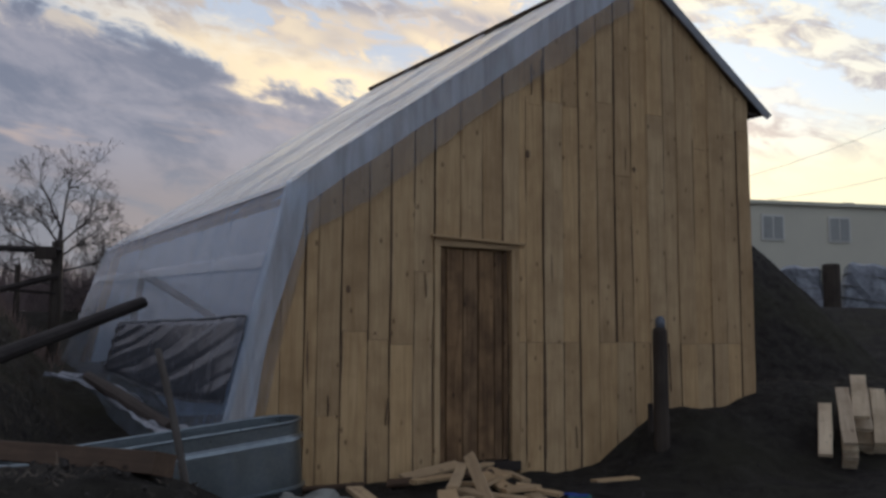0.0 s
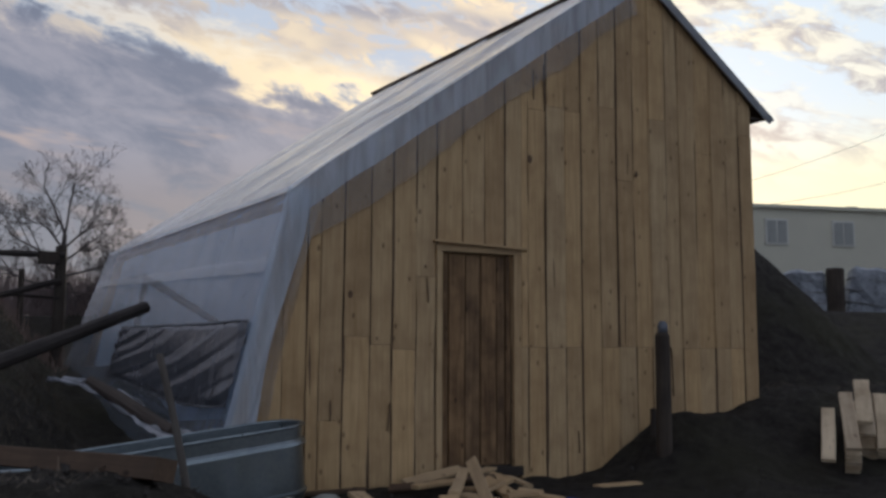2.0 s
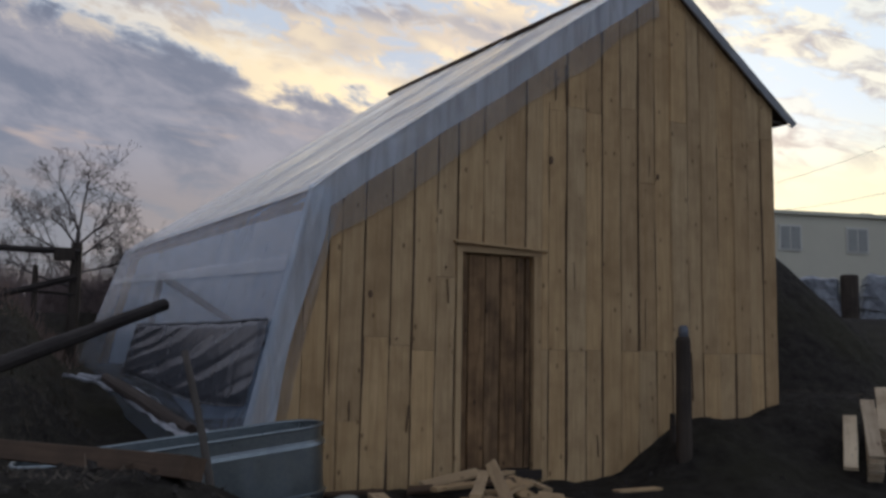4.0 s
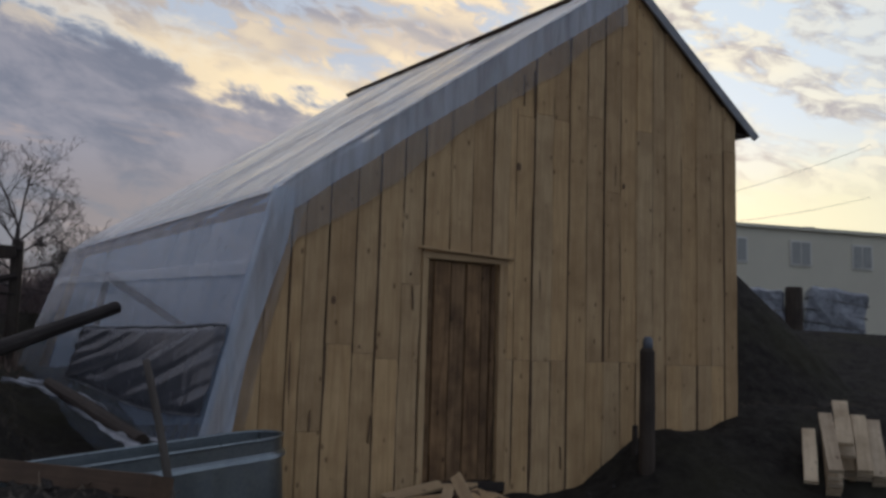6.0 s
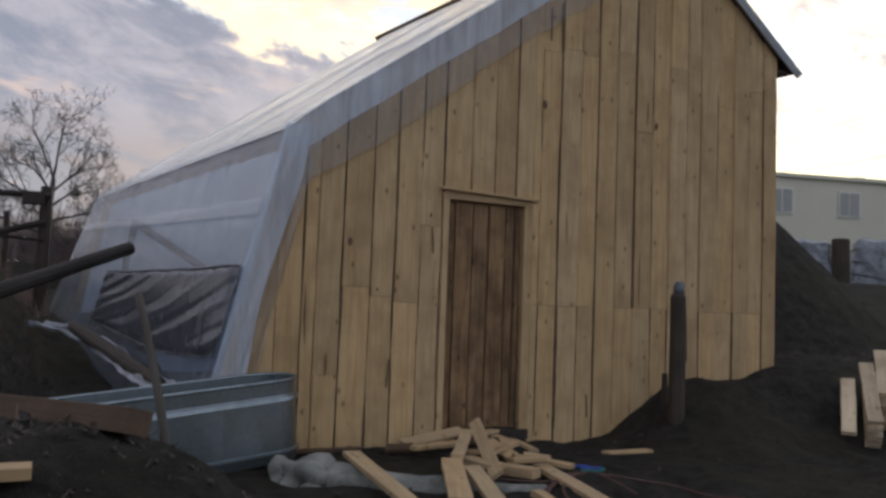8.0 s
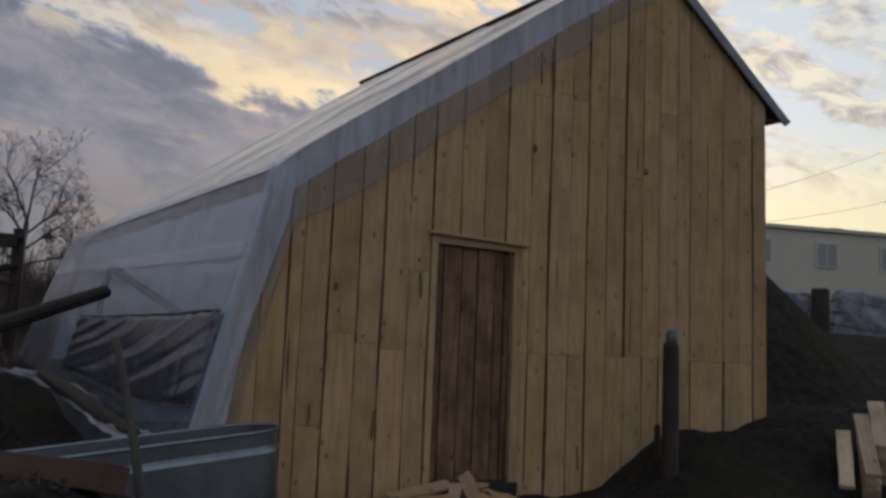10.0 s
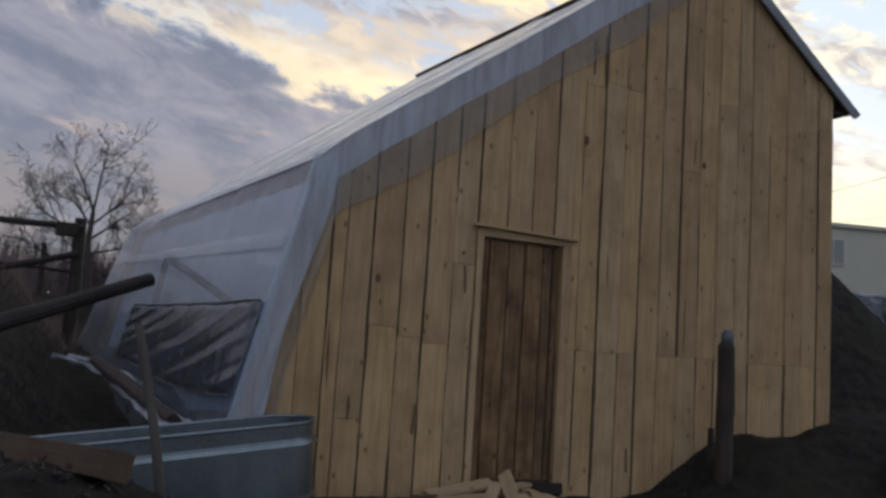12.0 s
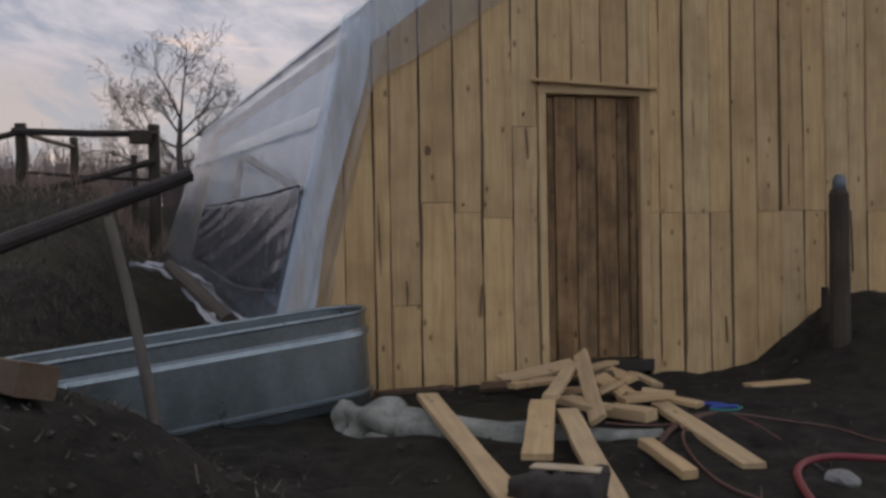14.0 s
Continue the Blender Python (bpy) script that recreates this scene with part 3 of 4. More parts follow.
part("roof_film", grid(bmesh.new(), 300, 40, roof_film), M_FILM_ROOF, house, "shiny taut plastic over the roof slope", True, outward=(-0.57, 0, 0.82))


def wrap_rake(lo, hi, y, seed):
    """Plastic folded round the front edge of the roof slope."""
    def f(u, v):
        x = lerp(KNEE[0] - 0.05, RIDGE[0] - 0.05, u)
        rag = (hi + (0.03 if hi < 0.3 else 0.16) * noise.noise((x * 0.8, seed, 0)) + (0.015 if hi < 0.3 else 0.05) * noise.noise((x * 3, seed, 2)))
        dn = lerp(lo, rag, v)
        wav = 0.010 * noise.noise((x * 4, dn * 6, seed))
        return Vector((x + 0.1 * dn, y + wav, roof_z(x) + 0.03 - dn))
    return grid(bmesh.new(), 90, 10, f)


part("rake_band", wrap_rake(-0.03, 0.25, WALL_Y - 0.075, 3.0), M_FILM_BAND, house, "folded double plastic along the roof edge", True, outward=(0, -1, 0))
part("rake_veil", wrap_rake(0.10, 0.52, WALL_Y - 0.055, 9.0), M_FILM_VEIL, house, "thin plastic flap hanging over the boards", True, outward=(0, -1, 0))


def corner_band(lo, hi, y, seed):
    def f(u, v):
        z = lerp(-0.12, KNEE[1] + 0.02, u)
        wide = hi + 0.05 * noise.noise((z * 1.3, seed, 0))
        a = lerp(lo, wide, v)
        return Vector((left_x(z) + a, y + 0.022 * noise.noise((a * 22, z * 1.1, seed)) + 0.008 * noise.noise((a * 50, z * 2.5, seed)), z))
    return grid(bmesh.new(), 40, 12, f)


part("corner_band", corner_band(-0.06, 0.165, WALL_Y - 0.07, 1.0), M_FILM_BAND, house, "folded plastic round the corner", True, outward=(0, -1, 0))
part("corner_veil", corner_band(0.10, 0.27, WALL_Y - 0.05, 5.0), M_FILM_VEIL, house, "thin plastic edge", True, outward=(0, -1, 0))


def side_tape(u, v):
    """A doubled strip of plastic over the side rail."""
    d = -0.07 + u * (LENGTH - 0.05)
    return side_point(d, lerp(0.716, 0.764, v) + 0.006 * noise.noise((d, 0, 1)), 0.078 + 0.006 * noise.noise((d * 3, v, 2)))


part("side_tape", grid(bmesh.new(), 60, 3, side_tape), M_FILM_TAPE, house, "pale doubled strip along the side rail", True, outward=(-1, 0, 0.2))

for ob in house.children:
    if ob.name.split(".")[0] in ("rake_veil", "corner_veil", "rake_band", "corner_band", "side_tape", "side_film", "roof_film", "back_film"):
        ob.visible_shadow = False

# black sheeting low on the side
def black(u, v):
    d = -0.05 + u * 4.05
    top = lerp(0.558, 0.466, u) + 0.004 * noise.noise((u * 6, 0, 0))
    bot = lerp(0.286, 0.166, u) - 0.02 * math.sin(u * 5)
    s = lerp(bot, top, v)
    c = u * 1.25 + v * 0.85 + 0.25 * u * v + 0.05 * noise.noise((u * 4, v * 4, 0))
    fold = 0.022 * noise.noise((c * 8.0, 2.0, u * 0.8)) + 0.010 * noise.noise((c * 19.0, u * 1.5, 3.0))
    pleat = 0.022 * noise.noise((u * 30.0 - v * 1.5, 0.3, 1.0)) * (1 - smooth(0.05, 0.3, u))
    rim_in = smooth(0, 0.06, u) * smooth(0, 0.05, 1 - u) * smooth(0, 0.1, v) * smooth(0, 0.08, 1 - v)
    return side_point(d, s, 0.088 + 0.022 * rim_in + 0.75 * (fold + pleat) * smooth(0, 0.1, 1 - v * 0.95))


black_sheet = part("black_sheet", grid(bmesh.new(), 90, 40, black), M_BLACK, house, "creased glossy black sheeting", True, outward=(-1, 0, 0.2))


def hem(top):
    bm = bmesh.new()
    pts = []
    for i in range(41):
        p = Vector(black(i / 40, 1.0 if top else 0.0))
        pts.append(p + Vector((-0.008, 0, 0.004 * noise.noise((i * 0.9, 0, 4.0)))))
    tube(bm, pts, [0.009 + 0.004 * noise.noise((i * 0.7, 3.0, 0)) for i in range(41)], 6, True, 0.2)
    return bm


# upper hem gets a broken pale grey that paints the edge highlights
part("hem", hem(True), M_HEM_HIGHLIGHT, black_sheet, "rolled upper hem with its highlights painted pale", True)
part("hem", hem(False), M_BLACK, black_sheet, "", True)

# ---- front boards, door and casing ----
EDGES_L = [1.80, 2.07, 2.288, 2.505, 2.608, 2.835, 3.072, 3.292, 3.515, 3.725]
EDGES_R = [4.633, 4.705, 4.922, 5.142, 5.345, 5.566, 5.800, 6.005, 6.230, 6.445, 6.638, 6.858, 7.095, 7.300, 7.510, 7.70]
EDGES_D = [3.725, 4.004, 4.220, 4.451, 4.633]
DOOR = (3.79, 4.545, 1.955)
rngb = random.Random(5)


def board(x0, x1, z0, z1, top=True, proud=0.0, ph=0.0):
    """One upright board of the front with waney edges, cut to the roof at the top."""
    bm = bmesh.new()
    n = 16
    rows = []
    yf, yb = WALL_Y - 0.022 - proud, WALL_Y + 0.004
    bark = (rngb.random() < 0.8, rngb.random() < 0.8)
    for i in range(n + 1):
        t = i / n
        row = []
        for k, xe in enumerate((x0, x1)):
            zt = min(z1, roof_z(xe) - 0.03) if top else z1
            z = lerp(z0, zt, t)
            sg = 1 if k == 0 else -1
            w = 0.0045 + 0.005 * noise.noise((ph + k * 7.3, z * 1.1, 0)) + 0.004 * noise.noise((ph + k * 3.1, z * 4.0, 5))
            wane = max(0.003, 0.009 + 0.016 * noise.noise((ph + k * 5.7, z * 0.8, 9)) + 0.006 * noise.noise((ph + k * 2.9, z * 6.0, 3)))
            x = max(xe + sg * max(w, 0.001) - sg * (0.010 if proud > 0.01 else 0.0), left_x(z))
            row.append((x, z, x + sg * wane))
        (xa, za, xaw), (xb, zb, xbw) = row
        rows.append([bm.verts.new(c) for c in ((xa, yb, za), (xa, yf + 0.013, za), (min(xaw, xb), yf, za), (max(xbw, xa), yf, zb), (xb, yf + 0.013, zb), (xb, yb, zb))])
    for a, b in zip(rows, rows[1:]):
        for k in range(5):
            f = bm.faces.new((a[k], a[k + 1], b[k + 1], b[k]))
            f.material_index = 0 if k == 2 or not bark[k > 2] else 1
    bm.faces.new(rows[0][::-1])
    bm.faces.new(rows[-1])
    return part("board", bm, [M_BOARD, M_WANE_SHADE], front)


def base_z(x):
    return min(ground_z(x, WALL_Y - 0.02) - 0.10, 0.4) if x > 5.4 else -0.20 + 0.03 * noise.noise((x * 3, 0, 0))


# added backing close behind the boards, so their gaps show brown instead of black
for nm, pts in (("sheathing", [(2.0, -0.2), (3.72, -0.2), (3.72, 9), (2.0, 9)]), ("sheathing", [(4.64, -0.2), (7.68, -0.2), (7.68, 9), (6.18, 9), (4.64, 9)]), ("sheathing", [(3.72, 1.99), (4.64, 1.99), (4.64, 9), (3.72, 9)])):
    bm = bmesh.new()
    vs = []
    for x, z in pts:
        z = min(z, roof_z(x) - 0.06)
        vs.append(bm.verts.new((max(x, left_x(z) + 0.03), WALL_Y - 0.011, z)))
    if pts[0][0] == 2.0:
        vs.append(bm.verts.new((left_x(2.3) + 0.03, WALL_Y - 0.011, 2.3)))
    f = bm.faces.new(vs)
    bmesh.ops.solidify(bm, geom=[f], thickness=0.012)
    part(nm, bm, M_BACK, front, "added brown backing that lifts the shade in the board gaps")
SEAM = 1.088
DEEP = (0.0, 0.013, 0.002, 0.015, 0.004, 0.014)
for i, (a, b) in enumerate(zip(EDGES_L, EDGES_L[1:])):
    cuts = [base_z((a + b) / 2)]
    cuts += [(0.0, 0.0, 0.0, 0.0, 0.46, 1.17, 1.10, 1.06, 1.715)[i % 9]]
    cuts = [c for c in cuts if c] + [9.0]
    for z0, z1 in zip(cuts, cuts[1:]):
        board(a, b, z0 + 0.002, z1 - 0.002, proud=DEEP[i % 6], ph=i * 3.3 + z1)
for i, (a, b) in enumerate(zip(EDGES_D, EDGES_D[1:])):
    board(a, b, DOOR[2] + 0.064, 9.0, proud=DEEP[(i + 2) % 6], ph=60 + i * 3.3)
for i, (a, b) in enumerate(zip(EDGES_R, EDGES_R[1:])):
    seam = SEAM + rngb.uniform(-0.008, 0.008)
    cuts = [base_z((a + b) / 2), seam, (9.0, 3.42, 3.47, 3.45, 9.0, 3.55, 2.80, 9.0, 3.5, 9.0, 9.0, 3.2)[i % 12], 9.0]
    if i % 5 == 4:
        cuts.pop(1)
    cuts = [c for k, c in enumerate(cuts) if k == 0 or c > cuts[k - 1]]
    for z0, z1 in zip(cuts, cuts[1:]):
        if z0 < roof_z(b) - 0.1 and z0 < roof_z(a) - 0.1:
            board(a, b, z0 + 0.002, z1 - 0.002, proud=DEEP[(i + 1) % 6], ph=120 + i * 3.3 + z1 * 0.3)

def crack(top, bottom, w):
    """A drying split in a board."""
    a, b = Vector(top), Vector(bottom)
    bm = bmesh.new()
    y = WALL_Y - 0.0405
    n = 6
    rows = []
    for i in range(n + 1):
        t = i / n
        p = a.lerp(b, t)
        h = w * math.sin(math.pi * min(max(t, 0.06), 0.94)) + 0.001
        o = 0.004 * noise.noise((p.z * 9, p.x, 0))
        rows.append([bm.verts.new((p.x + o - h, y, p.z)), bm.verts.new((p.x + o + h, y, p.z)), bm.verts.new((p.x + o, y + 0.02, p.z))])
    for r0, r1 in zip(rows, rows[1:]):
        for k in range(3):
            bm.faces.new((r0[k], r0[(k + 1) % 3], r1[(k + 1) % 3], r1[k]))
    bm.faces.new(rows[0])
    bm.faces.new(rows[-1][::-1])
    part("crack", bm, M_WANE_SHADE, front)


for top, bottom, w in (((4.778, 6.600, 3.823), (4.782, 6.600, 3.515), 0.006), ((4.897, 6.600, 3.887), (4.906, 6.600, 3.497), 0.007), ((4.996, 6.600, 1.939), (5.006, 6.600, 1.664), 0.005),
                       ((3.623, 6.600, 1.697), (3.641, 6.600, 1.483), 0.006), ((3.271, 6.600, 0.588), (3.253, 6.600, 0.356), 0.007), ((2.527, 6.600, 1.170), (2.538, 6.600, 0.676), 0.008),
                       ((6.467, 6.600, 1.090), (6.484, 6.600, 0.591), 0.006), ((5.871, 6.600, 1.619), (5.863, 6.600, 1.129), 0.005), ((5.275, 6.600, 0.279), (5.285, 6.600, 0.072), 0.006),
                       ((2.724, 6.600, 0.632), (2.722, 6.600, 0.452), 0.008), ((5.939, 6.600, 3.097), (5.927, 6.600, 2.870), 0.006)):
    crack(top, bottom, w)
for p, r in (((4.729, 6.605, 2.911), 0.034), ((2.887, 6.605, 1.531), 0.028), ((3.607, 6.605, 1.804), 0.013), ((5.349, 6.605, 1.939), 0.014), ((3.141, 6.605, 1.155), 0.012), ((6.044, 6.605, 2.885), 0.026)):
    bm = bmesh.new()
    bmesh.ops.create_cone(bm, cap_ends=True, segments=14, radius1=r, radius2=r * 0.8, depth=0.004, matrix=Matrix.Translation((p[0], WALL_Y - 0.0395, p[2])) @ pose(0, 0, 0, 90, 0, 0) @ Matrix.Diagonal((0.8, 1.25, 1, 1)))
    part("knot", bm, M_KNOT, front)

door = part("door", boxed((DOOR[0] + 0.012, WALL_Y + 0.028, 0.0), (DOOR[1] - 0.012, WALL_Y + 0.040, DOOR[2] + 0.012)), M_DOOR, house, "old dark brown plank door, shut")
dx = [DOOR[0] + 0.015, 3.865, 4.04, 4.20, 4.375, 4.465, DOOR[1] - 0.015]
for i, (a, b) in enumerate(zip(dx, dx[1:])):
    bm = plank_mesh(DOOR[2] - 0.03, b - a - 0.014, 0.014 + 0.012 * (i % 2), 40 + i, 0.005)
    bm.transform(pose((a + b) / 2, WALL_Y + 0.028, DOOR[2] / 2, 90, 0, 0) @ pose(0, 0, 0, 0, 0, 90))
    part("door_board", bm, M_DOOR, door)
for nm, lo, hi in (("jamb", (DOOR[0] - 0.062, WALL_Y - 0.034, -0.05), (DOOR[0] - 0.004, WALL_Y + 0.03, DOOR[2] + 0.02)),
                   ("jamb", (DOOR[1] + 0.004, WALL_Y - 0.034, -0.06), (DOOR[1] + 0.085, WALL_Y + 0.03, DOOR[2] + 0.02)),
                   ("header", (DOOR[0] - 0.07, WALL_Y - 0.036, DOOR[2] + 0.003), (DOOR[1] + 0.09, WALL_Y + 0.03, DOOR[2] + 0.062)),
                   ("drip_board", (DOOR[0] - 0.11, WALL_Y - 0.078, DOOR[2] + 0.064), (DOOR[1] + 0.13, WALL_Y - 0.039, DOOR[2] + 0.088)),
                   ("sill", (DOOR[0] - 0.05, WALL_Y - 0.07, -0.10), (DOOR[1] + 0.08, WALL_Y + 0.03, -0.012))):
    bm = boxed(lo, hi, 0.003)
    if nm == "drip_board":
        for v in bm.verts:                # sags towards one end
            v.co.z += 0.012 - 0.022 * (v.co.x - DOOR[0]) / (DOOR[1] - DOOR[0])
    part(nm, bm, M_BOARD_X if nm in ("header", "drip_board") else M_OLD if nm == "sill" else M_BOARD, house)

# ---- steel tank ----
def stadium(bm, rings, half, seg=22):
    """Rings of (radius, z) round a capsule outline along x, joined in order."""
    loops = []
    for r, z in rings:
        vs = []
        for sgn in (1, -1):
            for k in range(seg + 1):
                t = -math.pi / 2 + math.pi * k / seg
                vs.append(bm.verts.new((sgn * (half + r * math.cos(t)), sgn * r * math.sin(t), z)))
        loops.append(vs)
    n = len(loops[0])
    for a, b in zip(loops, loops[1:]):
        for k in range(n):
            bm.faces.new((a[k], a[(k + 1) % n], b[(k + 1) % n], b[k]))
    return loops


TANK = pose(1.305, 6.05, -0.175, 0, 0, 10) @ pose(0, 0, 0, 0, -5.6, 0)
tank = tagged(new("stock_tank"), "empty oval galvanised steel stock tank on the soil", "tank")
tank.matrix_world = TANK
bm = bmesh.new()
rings = [(0.230, 0.0), (0.236, 0.05), (0.256, 0.062), (0.256, 0.080), (0.238, 0.09), (0.246, 0.418), (0.270, 0.425), (0.264, 0.452), (0.248, 0.470), (0.252, 0.56)]
loops = stadium(bm, rings + [(0.242, 0.56), (0.230, 0.02)], 0.84)
bm.faces.new(loops[0])
bm.faces.new(loops[-1])
part("shell", bm, M_STEEL, tank)
bm = bmesh.new()
tube_pts = []
for sgn in (1, -1):
    for k in range(15):
        t = -math.pi / 2 + math.pi * k / 14
        tube_pts.append((sgn * (0.84 + 0.252 * math.cos(t)), sgn * 0.252 * math.sin(t), 0.565))
tube(bm, tube_pts + tube_pts[:1], [0.014] * (len(tube_pts) + 1), 6, False)
part("rim", bm, M_STEEL, tank, "rolled steel rim", smooth=True)

# ---- poles, posts, timber ----
bm = bmesh.new()
a, b = Vector((1.314, 7.346, 1.409)), Vector((0.217, 6.795, 0.956))
b = a + (b - a) * 1.5
tube(bm, [a.lerp(b, t / 6) for t in range(7)], [0.052 + 0.012 * t / 6 for t in range(7)], 10, True, 0.15)
thing("log_pole", bm, M_OLD, "dark weathered round pole jutting from the earth bank", "pole", smooth=False)

bm = bmesh.new()
a, b = Vector((0.936, 4.39, 1.03)), Vector((1.13, 4.20, 0.06))
tube(bm, [a.lerp(b, t / 8) + Vector((0.01 * math.sin(t * 0.5), 0, 0)) for t in range(9)], [0.019 + 0.006 * t / 8 for t in range(9)], 8)
thing("tool_handle", bm, M_HANDLE, "grey wooden tool handle stuck upright in the soil", "handle", smooth=True)

a, b = Vector((0.919, 3.208, 0.616)), Vector((0.437, 4.129, 0.588))
d = (b - a)
L = 2.4
bm = plank_mesh(L, 0.11, 0.095, 3, 0.006)
rot = d.to_track_quat("X", "Z").to_matrix().to_4x4()
thing("timber_beam", bm, M_BEAM, "brown timber beam lying on the foreground mound", "beam", at=Matrix.Translation(a + d.normalized() * (L / 2 + 0.16) + Vector((-0.05, 0.0, -0.105))) @ rot @ pose(0, 0, 0, 14, 0, 0))

post = tagged(new("gate_post"), "dark wooden post with a plastic jar upturned on it", "post")
bm = bmesh.new()
tube(bm, [(5.94, 6.15, z) for z in (-0.2, 0.2, 0.6, 0.95, 1.20, 1.235)], [0.078, 0.076, 0.073, 0.071, 0.071, 0.055], 12, True, 0.06)
part("shaft", bm, M_OLDZ, post, smooth=False)
bm = bmesh.new()
tube(bm, [(5.945, 6.15, z) for z in (1.232, 1.24, 1.31, 1.33, 1.345)], [0.045, 0.05, 0.05, 0.038, 0.03], 12)
part("jar", bm, M_GLASS, post, "cloudy plastic jar", smooth=True)
bm = bmesh.new()
tube(bm, [(6.02, 6.40, z) for z in (-0.1, 0.25, 0.49)], [0.032, 0.032, 0.026], 9, True, 0.2)
thing("stake", bm, M_OLDZ, "short dark stake beside the post", "stake")

# ---- planks stacked beyond the post ----
def lay(a, b, w, th, seed, label, roll=0.0, name="offcut", group="offcuts before the door", mat=None):
    a, b = Vector(a), Vector(b)
    if group == "offcuts before the door":
        for p in (a, b):                  # nothing sinks into the earth
            p.z = max(p.z, ground_z(p.x, p.y) + 0.004)
    d = b - a
    rot = d.to_track_quat("X", "Z").to_matrix().to_4x4()
    thing(name, plank_mesh(d.length, w, th, seed), mat or M_BOARD_X, label, "board", group,
          at=Matrix.Translation((a + b) / 2) @ rot @ pose(0, 0, 0, roll, 0, 0))


for i, (a, b, w) in enumerate((
        ((7.718, 5.740, 0.465), (7.108, 5.250, 0.041), 0.125),
        ((8.032, 5.780, 0.615), (7.391, 5.200, 0.135), 0.13),
        ((8.101, 5.800, 0.526), (7.444, 5.240, 0.061), 0.13),
        ((8.164, 5.820, 0.460), (7.497, 5.280, -0.014), 0.13),
        ((8.438, 5.900, 0.732), (7.816, 5.400, 0.354), 0.155),
        ((8.464, 5.900, 0.601), (7.912, 5.450, 0.226), 0.155),
        ((8.528, 5.900, 0.504), (8.007, 5.500, 0.075), 0.155),
        ((8.598, 5.800, 0.591), (7.983, 5.300, 0.097), 0.135),
        ((8.845, 5.800, 0.539), (8.226, 5.300, 0.031), 0.135),
)):
    lay(a, b, w, 0.035, 60 + i, "sawn plank in a leaning stack, its wood paled for light", name="stacked_plank", group="planks in the stack", mat=M_STACK)
    if i in (3, 6, 7, 8):
        for k in (1, 2):
            drop = Vector((0.012 * k, 0.02 * k, -0.040 * k))
            lay(Vector(a) + drop, Vector(b) + drop, w, 0.035, 80 + i * 2 + k, "sawn plank in a leaning stack, its wood paled for light", name="stacked_plank", group="planks in the stack", mat=M_STACK)

# ---- offcuts before the door ----
lay((2.561, 5.600, 0.000), (2.430, 3.860, -0.150), 0.115, 0.035, 1, "long pale board sloping off the canvas roll")
lay((3.079, 5.139, 0.010), (2.648, 4.209, -0.035), 0.135, 0.030, 2, "short wide pale board end")
lay((3.174, 5.027, -0.030), (2.800, 3.740, -0.180), 0.115, 0.035, 3, "long pale board sloping to the soil")
lay((3.939, 5.361, -0.110), (3.729, 4.191, -0.180), 0.12, 0.035, 4, "pale board lying on the soil")
lay((3.391, 4.596, -0.190), (3.378, 4.177, -0.190), 0.08, 0.045, 5, "small block of board on the soil")
lay((3.123, 5.130, 0.035), (3.584, 5.819, 0.095), 0.085, 0.028, 6, "narrow board leaning on the pile")
lay((3.667, 5.849, 0.160), (3.302, 4.899, -0.055), 0.095, 0.028, 7, "board standing tilted on the pile", 38)
lay((3.317, 6.375, -0.075), (3.947, 6.560, -0.015), 0.12, 0.028, 8, "rough-edged pale board across the pile", 20)
lay((3.935, 6.286, -0.015), (4.229, 6.500, -0.015), 0.10, 0.026, 9, "rough-edged board at the foot of the wall")
lay((3.320, 5.400, -0.035), (3.390, 5.050, -0.035), 0.15, 0.035, 10, "thick board end on the pile")
lay((3.814, 5.908, -0.015), (3.830, 5.552, -0.075), 0.11, 0.035, 11, "short board end on the pile", 18)
lay((3.560, 5.280, -0.110), (3.690, 5.040, -0.110), 0.13, 0.065, 12, "block of timber on the pile")
lay((4.011, 5.475, -0.085), (4.145, 5.257, -0.105), 0.10, 0.030, 13, "thin board lying on the pile")
lay((4.012, 6.167, -0.020), (4.059, 5.904, -0.050), 0.11, 0.030, 14, "board end near the sill", 15)
lay((4.170, 6.101, -0.040), (4.200, 5.845, -0.080), 0.10, 0.030, 15, "board end near the sill", -12)
lay((3.301, 6.158, -0.080), (3.535, 6.230, -0.080), 0.08, 0.035, 16, "small stub of board")
lay((3.640, 5.290, -0.045), (3.900, 5.282, -0.040), 0.10, 0.030, 30, "short sawn offcut in the heap")
lay((3.431, 6.137, -0.060), (3.640, 5.969, -0.020), 0.10, 0.030, 31, "short sawn offcut in the heap", 10)
lay((3.631, 5.600, -0.060), (3.850, 5.700, -0.020), 0.10, 0.030, 32, "short sawn offcut in the heap", -14)
lay((3.440, 5.640, -0.030), (3.520, 5.420, 0.000), 0.11, 0.030, 33, "short sawn offcut in the heap")
lay((3.969, 5.640, -0.080), (4.147, 5.540, -0.100), 0.09, 0.030, 34, "short sawn offcut in the heap", 22)
lay((3.780, 5.480, -0.050), (3.960, 5.430, -0.060), 0.10, 0.030, 35, "short sawn offcut in the heap", -8)
lay((3.150, 6.330, -0.100), (3.330, 6.230, -0.080), 0.09, 0.030, 36, "dark-barked offcut at the edge of the heap", 25, mat=M_BEAM)
lay((3.690, 6.060, -0.030), (3.950, 5.960, -0.010), 0.09, 0.030, 37, "brown offcut in the heap", 12, mat=M_BEAM)
lay((4.850, 5.777, -0.135), (5.340, 5.820, -0.120), 0.10, 0.022, 17, "lone pale board lying on the earth", name="loose_board")
lay((2.476, 6.593, -0.140), (3.005, 6.480, -0.140), 0.08, 0.03, 18, "dusty board along the foot of the wall", mat=M_BEAM)
